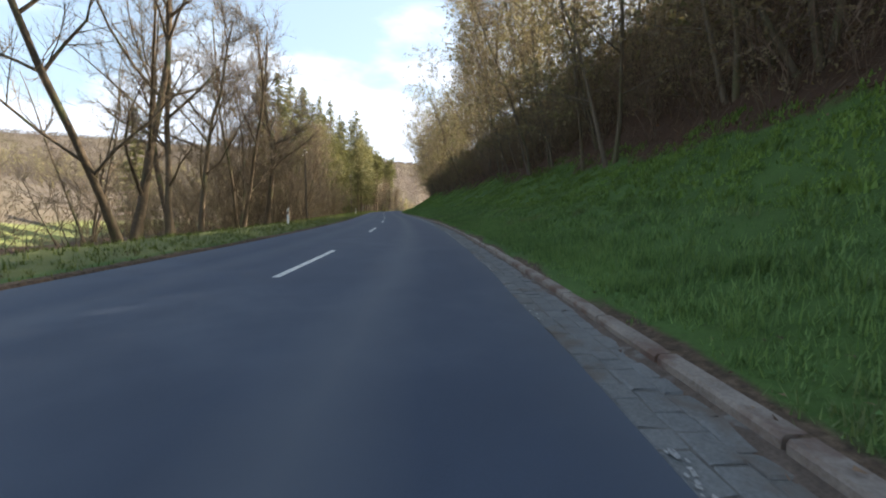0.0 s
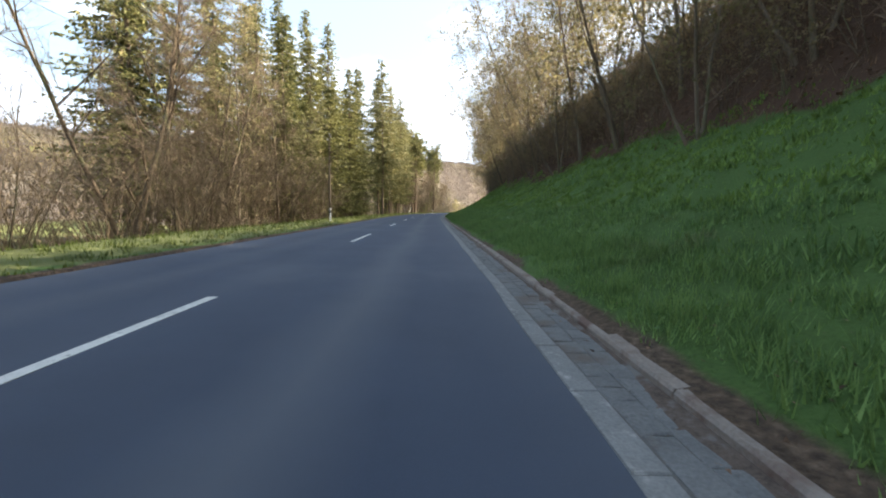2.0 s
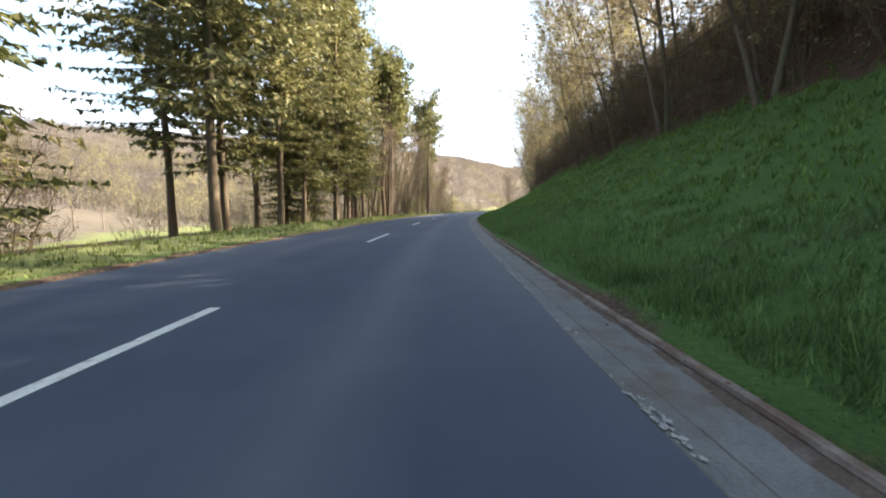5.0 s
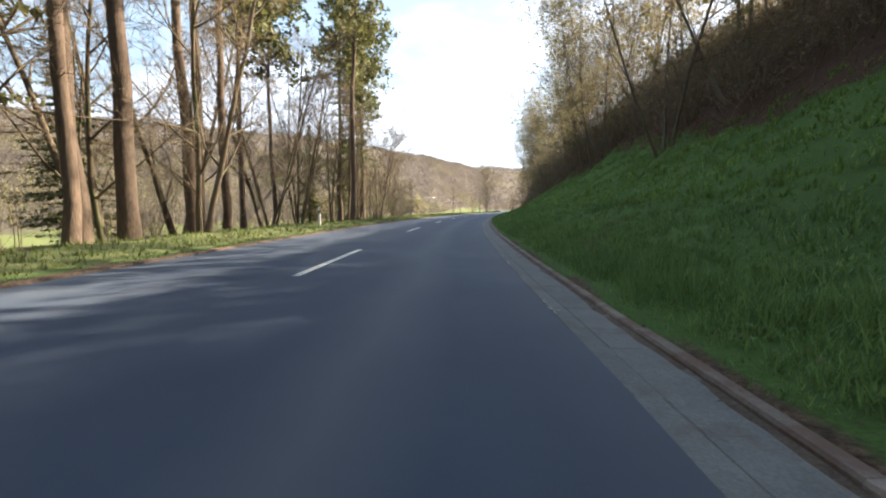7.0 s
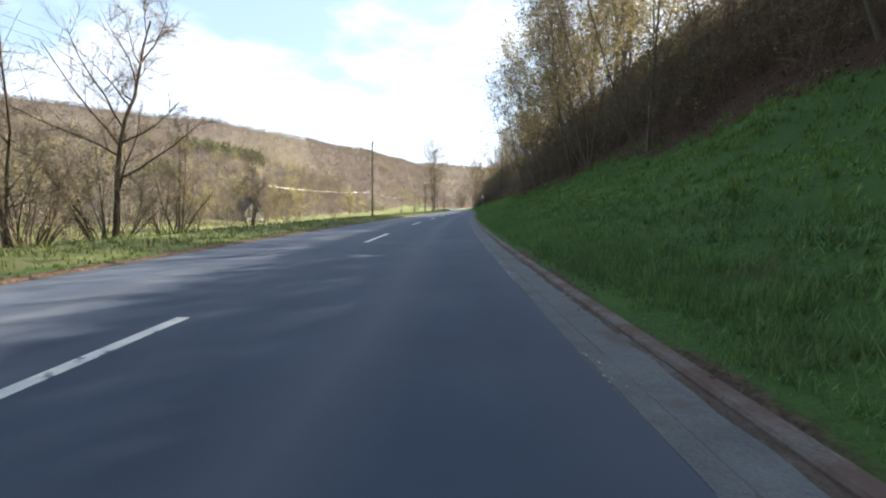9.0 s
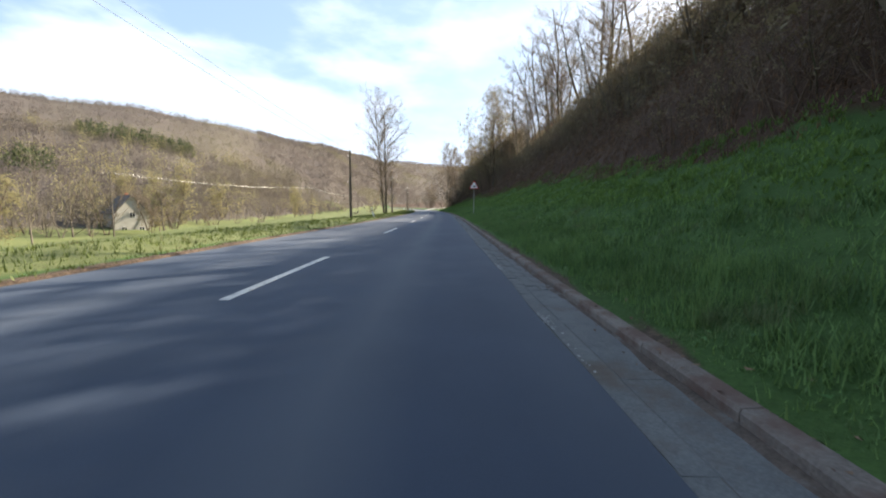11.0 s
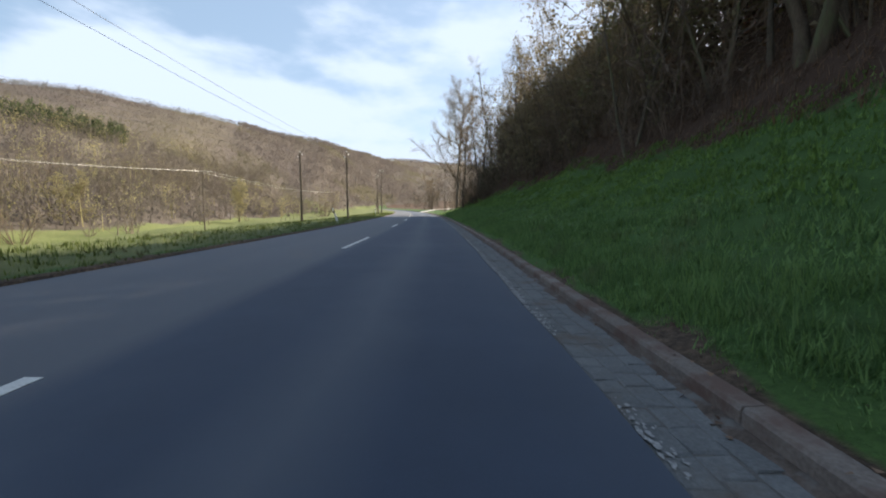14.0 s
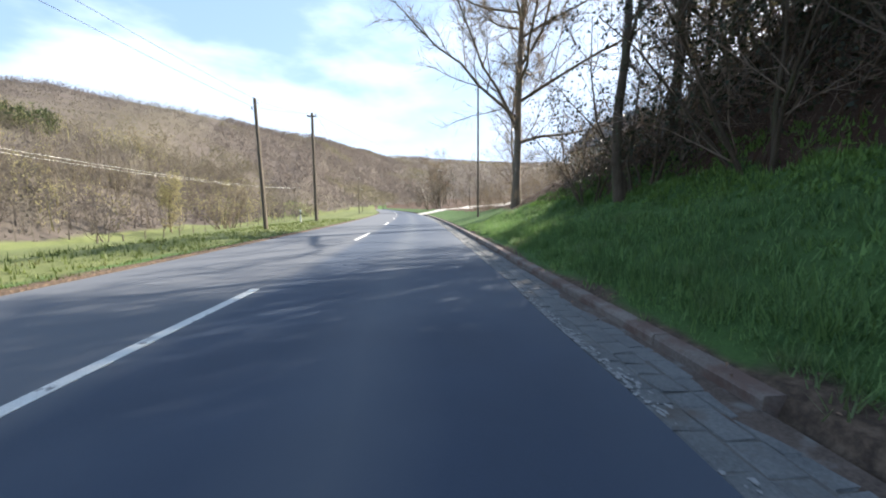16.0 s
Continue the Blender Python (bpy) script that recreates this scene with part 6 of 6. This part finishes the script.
for s in GRATES:
    drain_grate(s)
part("repair_patch", bm_box((0.42, 0.16, 0.008), (0, 0, 0.005), 0.003), M_GUTTER, road, "pale patch in the asphalt").matrix_world = road_pose(316.6, 2.65, 0.002, 0.3)


# ---- poles and wires ----
TOPS = {}


def wire_pole(key, s, lat, top, r=0.11, lean=0.0, arm=0.0, category="utility pole", label="weathered wooden utility pole with insulators"):
    z0 = float(land(s, lat))
    h = top - z0
    m = road_pose(s, lat, z0) @ Matrix.Rotation(lean, 4, "Y")
    ob = thing("utility_pole", label, category, "utility poles", m=m)
    bm = bm_rod((0, 0, -0.6), (0, 0, h), r, r * 0.68, 12)
    part("shaft", bm, M_POLE, ob)
    part("cap", bm_rod((0, 0, h), (0, 0, h + 0.07), r * 0.72, r * 0.15, 12), M_STEEL, ob)
    if arm:
        bar = part("crossarm", bm_box((arm, 0.09, 0.10), (0, -r * 0.7, h - 0.25), 0.01), M_POLE, ob)
        spots = [(x, -r * 0.7, h - 0.20) for x in (-arm * 0.45, arm * 0.45)]
        for p in spots:
            part("insulator", bm_rod(p, (p[0], p[1], p[2] + 0.14), 0.045, 0.03, 8), M_WHITE, bar, "pale insulator")
    else:
        spots = [(r + 0.06, 0, h - 0.25), (-r - 0.06, 0, h - 0.5)]
        for p in spots:
            part("insulator", bm_rod(p, (p[0], p[1], p[2] + 0.14), 0.045, 0.03, 8), M_WHITE, ob, "pale insulator")
    TOPS[key] = [m @ Vector((x, y, z + 0.14)) for x, y, z in spots]
    return ob


for key, s, lat, top, r, lean, arm in (("p1", 32.5, -7.2, 6.4, 0.11, 0, 0), ("p2", 69.0, -5.9, 7.1, 0.09, 0, 0), ("h", 220.5, -6.4, 7.5, 0.10, 0, 0), ("a", 260.0, -6.1, 6.1, 0.12, -0.01, 0), ("b", 284.0, -11.7, 5.2, 0.11, -0.015, 0),
                                       ("c", 294.0, -6.4, 6.3, 0.11, -0.02, 0), ("d", 326.0, -9.3, 5.9, 0.12, -0.01, 0), ("e", 327.0, -5.4, 6.1, 0.10, -0.01, 0), ("f", 355.0, -5.4, 6.35, 0.11, -0.03, 0), ("g", 366.0, -5.6, 8.2, 0.14, 0, 0.7),
                                       ("i", 412.0, -7.0, 7.0, 0.11, 0, 0), ("j", 455.0, -8.0, 7.0, 0.11, 0, 0), ("k", 359.5, 5.9, 8.6, 0.07, 0, 0), ("l", 400.0, 7.2, 7.2, 0.09, 0, 0.6), ("m", 190.0, -12.5, 7.0, 0.10, 0.01, 0)):
    wire_pole(key, s, lat, top, r, lean, arm)
for key, s, lat, top in (("t1", 369.5, -39.5, 7.6), ("t2", 305.0, -62.0, 7.0), ("t3", 455.0, -27.0, 7.0)):
    wire_pole(key, s, lat, top, 0.13, 0, 2.6, label="wooden line pole with a wide crossarm in the meadow")


def wire(a, b, sag, r=0.006, name="overhead_wire", label="thin dark overhead wire", mat=M_WIRE):
    cu = bpy.data.curves.new(name, "CURVE")
    cu.dimensions, cu.bevel_depth, cu.bevel_resolution = "3D", r, 1
    sp = cu.splines.new("POLY")
    n = 16
    sp.points.add(n)
    for i in range(n + 1):
        t = i / n
        p = a.lerp(b, t)
        sp.points[i].co = (p.x, p.y, p.z - sag * 4 * t * (1 - t), 1)
    cu.materials.append(mat)
    tagged(new(name, cu), label, "wire", "overhead wires")


for a, b, sag in (("h", "a", 0.5), ("a", "c", 0.4), ("c", "e", 0.4), ("e", "f", 0.35), ("f", "g", 0.1), ("g", "i", 0.5), ("i", "j", 0.5), ("m", "h", 0.4), ("p1", "p2", 0.5), ("b", "d", 0.5)):
    for k in range(2):
        wire(TOPS[a][k], TOPS[b][k], sag)
for a, b in (("t2", "t1"), ("t1", "t3")):
    for k in range(2):
        wire(TOPS[a][k], TOPS[b][k], 1.0, 0.016, "line_cable", "pale overhead cable across the valley", M_STEEL)
wire(TOPS["g"][1], TOPS["l"][0], 0.3)


# ---- meadow fence ----
fence = thing("meadow_fence", "low wooden post and wire meadow fence", "fence")
post_mesh = None
for k in range(26):
    s, lat = 372 + 3.4 * k, -26 - 0.05 * k
    if post_mesh is None:
        bm = bm_rod((0, 0, -0.3), (0, 0, 1.15), 0.06, 0.05, 7)
        post_mesh = bpy.data.meshes.new("fence_post")
        bm.to_mesh(post_mesh)
        bm.free()
        post_mesh.materials.append(M_POLE)
    ob = part("fence_post", post_mesh, M_POLE, fence)
    ob.matrix_world = road_pose(s, lat, float(land(s, lat)), 0.0) @ Matrix.Rotation(rng.uniform(-0.06, 0.06), 4, "X")
for z in (0.55, 1.0):
    bm = bmesh.new()
    for k in range(25):
        a, b = [Vector(along(372 + 3.4 * j, -26 - 0.05 * j, float(land(372 + 3.4 * j, -26 - 0.05 * j)) + z)) for j in (k, k + 1)]
        bm_rod(a, b, 0.006, 0.006, 4, bm)
    part("fence_wire", bm, M_WIRE, fence)


# ---- houses ----
def house(name, label, s, lat, base, width, depth, wall_h, roof_h, turn, wall_mat, roof_mat, plinth=0.0, windows=(), gable_to_road=False, door=None):
    """Walls with gables, a thick roof with eaves, windows set into the walls. width runs along x, depth along y; the gables face -y and +y."""
    m = road_pose(s, lat, base, turn)
    ob = thing(name, label, "house", m=m)
    w, d = width / 2, depth / 2
    bm = bmesh.new()
    ring = [(-w, -d), (w, -d), (w, d), (-w, d)]
    low = [bm.verts.new((x, y, -1.5)) for x, y in ring]
    top = [bm.verts.new((x, y, wall_h)) for x, y in ring]
    r0, r1 = bm.verts.new((0, -d, wall_h + roof_h)), bm.verts.new((0, d, wall_h + roof_h))
    for i in range(4):
        j = (i + 1) % 4
        if i == 0:
            bm.faces.new((low[0], low[1], top[1], r0, top[0]))
        elif i == 2:
            bm.faces.new((low[2], low[3], top[3], r1, top[2]))
        else:
            bm.faces.new((low[i], low[j], top[j], top[i]))
    wall = part("wall", bm, wall_mat, ob)
    if plinth:
        part("plinth", bm_box((width + 0.06, depth + 0.06, plinth + 1.4), (0, 0, (plinth - 1.4) / 2), 0.02), M_RENDER, ob, "white plinth")
    for sg in (-1, 1):
        slope = math.atan2(roof_h, w)
        L = math.hypot(w, roof_h) + 0.5
        bm = bm_box((L, depth + 0.9, 0.16), (0, 0, 0), 0.02)
        ro = part("roof", bm, roof_mat, ob)
        ro.matrix_basis = Matrix.Translation((sg * (w / 2 + 0.16), 0, wall_h + roof_h / 2 + 0.02)) @ Matrix.Rotation(sg * slope, 4, "Y")
    part("chimney", bm_box((0.6, 0.6, 1.4), (w * 0.25, d * 0.4, wall_h + roof_h + 0.1), 0.03), M_BRICK, ob)
    for face, x, z, ww, wh in windows:
        win = part("window", bm_box((ww, 0.05, wh), (0, 0, 0), 0.005), M_GLASS, ob, "dark window")
        pos = {"-y": ((x, -d - 0.012, z), 0), "-x": ((-w - 0.012, x, z), math.pi / 2)}[face]
        win.matrix_basis = Matrix.Translation(pos[0]) @ Matrix.Rotation(pos[1], 4, "Z")
        for sx, sz, cx, cz in ((ww + 0.16, 0.08, 0, wh / 2 + 0.03), (ww + 0.24, 0.08, 0, -wh / 2 - 0.03), (0.08, wh, -ww / 2 - 0.03, 0), (0.08, wh, ww / 2 + 0.03, 0), (0.05, wh, 0, 0)):
            part("window_frame", bm_box((sx, 0.10, sz), (cx, 0, cz), 0.006), M_WHITE, win)
    return ob


house("brick_house", "red-brown brick house above the wooded bank", 314.5, 27.5, 9.6, 9, 9, 7.2, 4.0, 0.0, M_BRICK, M_ROOF, windows=(("-x", 3.2, 4.2, 1.1, 1.7), ("-x", 0.2, 4.6, 1.1, 1.5), ("-y", -2.2, 4.2, 1.1, 1.6), ("-y", 2.0, 4.2, 1.1, 1.6)))
house("timber_house", "timber-clad house on a white plinth behind the bank", 334.0, 27.0, 9.4, 9, 10, 5.2, 3.6, 0.0, M_TIMBER, M_ROOF, plinth=1.7, windows=(("-x", -2.8, 3.4, 1.2, 1.3), ("-x", 2.4, 3.4, 1.2, 1.3), ("-y", 0, 3.4, 1.4, 1.3)))
house("roadside_house", "grey-roofed house among bare trees above the road", 392.0, 33.0, 6.2, 9, 11, 3.6, 4.4, 0.1, M_RENDER, M_ROOF, windows=(("-x", -3, 1.8, 1.1, 1.3), ("-x", 0.4, 1.8, 1.1, 1.3), ("-y", -1.5, 1.8, 1.1, 1.3)))
house("valley_house", "pale gabled house at the far side of the valley", 346.0, -86.0, -8.2, 8.0, 11, 6.4, 5.0, 0.85, M_RENDER, M_ROOF, windows=(("-y", -2, 2.0, 1.2, 1.4), ("-y", 2, 2.0, 1.2, 1.4), ("-y", 0, 6.0, 1.2, 1.4)))

# the paved entrance of a side lane
LS, LL = np.meshgrid(np.arange(391, 402.5, 0.5), np.concatenate([[3.45, 3.46], np.arange(4.2, 40, 0.6)]), indexing="ij")
LS = LS + np.clip(LL - 8, 0, None) * 0.35
P = along(LS, LL, np.where(LL > 4.1, land(LS, LL) + 0.07, np.where(LL > 3.455, 0.03, -0.1))).reshape(-1, 3)
ii = (np.arange(LS.shape[0] - 1)[:, None] * LS.shape[1] + np.arange(LS.shape[1] - 1)[None, :]).ravel()
F = np.stack([ii, ii + 1, ii + LS.shape[1] + 1, ii + LS.shape[1]], 1)
tagged(new("side_lane", mesh_of("side_lane", P, F, M_CONCRETE)), "pale paved entrance of a side lane", "pavement", kind="structure")

# ---- small things ----
g = np.random.default_rng(33)
n = 7200
s = g.uniform(-5, 350, n)
lat = kerb_lat(s) - 0.15 + np.abs(g.normal(0, 0.42, n))
s[5200:6400], lat[5200:6400] = g.normal(29, 6, 1200), 4.3 + np.abs(g.normal(0, 1.3, 1200))
s[6400:], lat[6400:] = g.normal(175.5, 4, 800), 4.3 + np.abs(g.normal(0, 1.3, 800))
_k = kerb_lat(s)
z = np.where(lat > _k + 0.15, land(s, np.maximum(lat, _k + 0.2)) + 0.012, np.where(lat > _k, 0.104 + kerb_dz(s), 0.004))
me = flakes(along(s, lat, z + np.abs(g.normal(0, 0.006, n))), 0.034, g, M_LITTER, "fallen_leaves", 0.25)
tagged(new("fallen_leaves", me), "dry brown leaves along the kerb", "leaf litter", kind="stuff")


def fallen_branch(s, lat, length, turn, seed):
    r = random.Random(seed)
    segs = []
    grow(r, (0, 0, 0), (math.cos(turn), math.sin(turn), 0.25), length, 0.04, 0, [(6, 0.1, 0.0, 0.8, 0.4, 45, 0.2), (3, 0.2, 0, 0, 0, 0, 1)], segs)
    v, f = tubes([q[:4] for q in segs], 5)
    ob = new("fallen_branch", quick_mesh("fallen_branch", v, f, M_TWIG, True))
    ob.matrix_world = road_pose(s, lat, float(land(s, lat)) + 0.02)
    tagged(ob, "pale dead branch lying on the bank", "branch", "fallen branches")


for k, (s, lat, L, a) in enumerate(((158.5, 12.2, 3.2, 0.6), (10.5, 13.5, 3.0, 2.8), (99.0, 14.0, 2.5, 0.5), (334.5, 10.2, 2.2, 2.6), (58.0, 13.0, 2.6, 0.9), (276.0, 13.5, 2.8, 0.8), (187.0, 13.6, 2.2, 0.7))):
    fallen_branch(s, lat, L, a, 300 + k)


def pebble(s, lat, r, seed):
    bm = bmesh.new()
    bmesh.ops.create_icosphere(bm, subdivisions=1, radius=r)
    q = random.Random(seed)
    for v in bm.verts:
        v.co *= q.uniform(0.7, 1.2)
        v.co.z *= 0.6
    me = bpy.data.meshes.new("stone")
    bm.to_mesh(me)
    bm.free()
    me.materials.append(M_KERB)
    ob = new("stone", me)
    ob.matrix_world = road_pose(s, lat, float(land(s, lat)) + r * 0.3)
    tagged(ob, "grey loose stone beside the kerb", "stone", "loose stones")


for k, (s, lat, r) in enumerate(((17.2, 4.62, 0.07), (58.9, 4.36, 0.055), (44.0, 4.8, 0.04), (46.5, 4.5, 0.03))):
    pebble(s, lat, r, k)


def dandelion(s, lat, seed):
    q = np.random.default_rng(seed)
    z = float(land(s, lat))
    x, y, _ = along(s, lat)
    ob = thing("dandelion", "small yellow dandelion in the grass", "flower", "dandelions", m=Matrix.Translation((x, y, z)))
    part("stem", bm_rod((0, 0, -0.02), (0.01, 0, 0.2), 0.004, 0.003, 5), M_BLADE, ob)
    bm = bmesh.new()
    top = bm.verts.new((0.01, 0, 0.215))
    ring = [bm.verts.new((0.01 + 0.03 * math.cos(a) * (1 if i % 2 else 0.75), 0.03 * math.sin(a) * (1 if i % 2 else 0.75), 0.205)) for i, a in enumerate(np.linspace(0, 6.28, 15)[:-1])]
    for i in range(14):
        bm.faces.new((top, ring[i], ring[(i + 1) % 14]))
    part("bloom", bm, M_YELLOW, ob)


for k, (s, lat) in enumerate(((251.4, 5.3), (251.5, 5.36), (251.3, 5.4), (252.0, 4.9), (305.0, 5.2))):
    dandelion(s, lat, k)
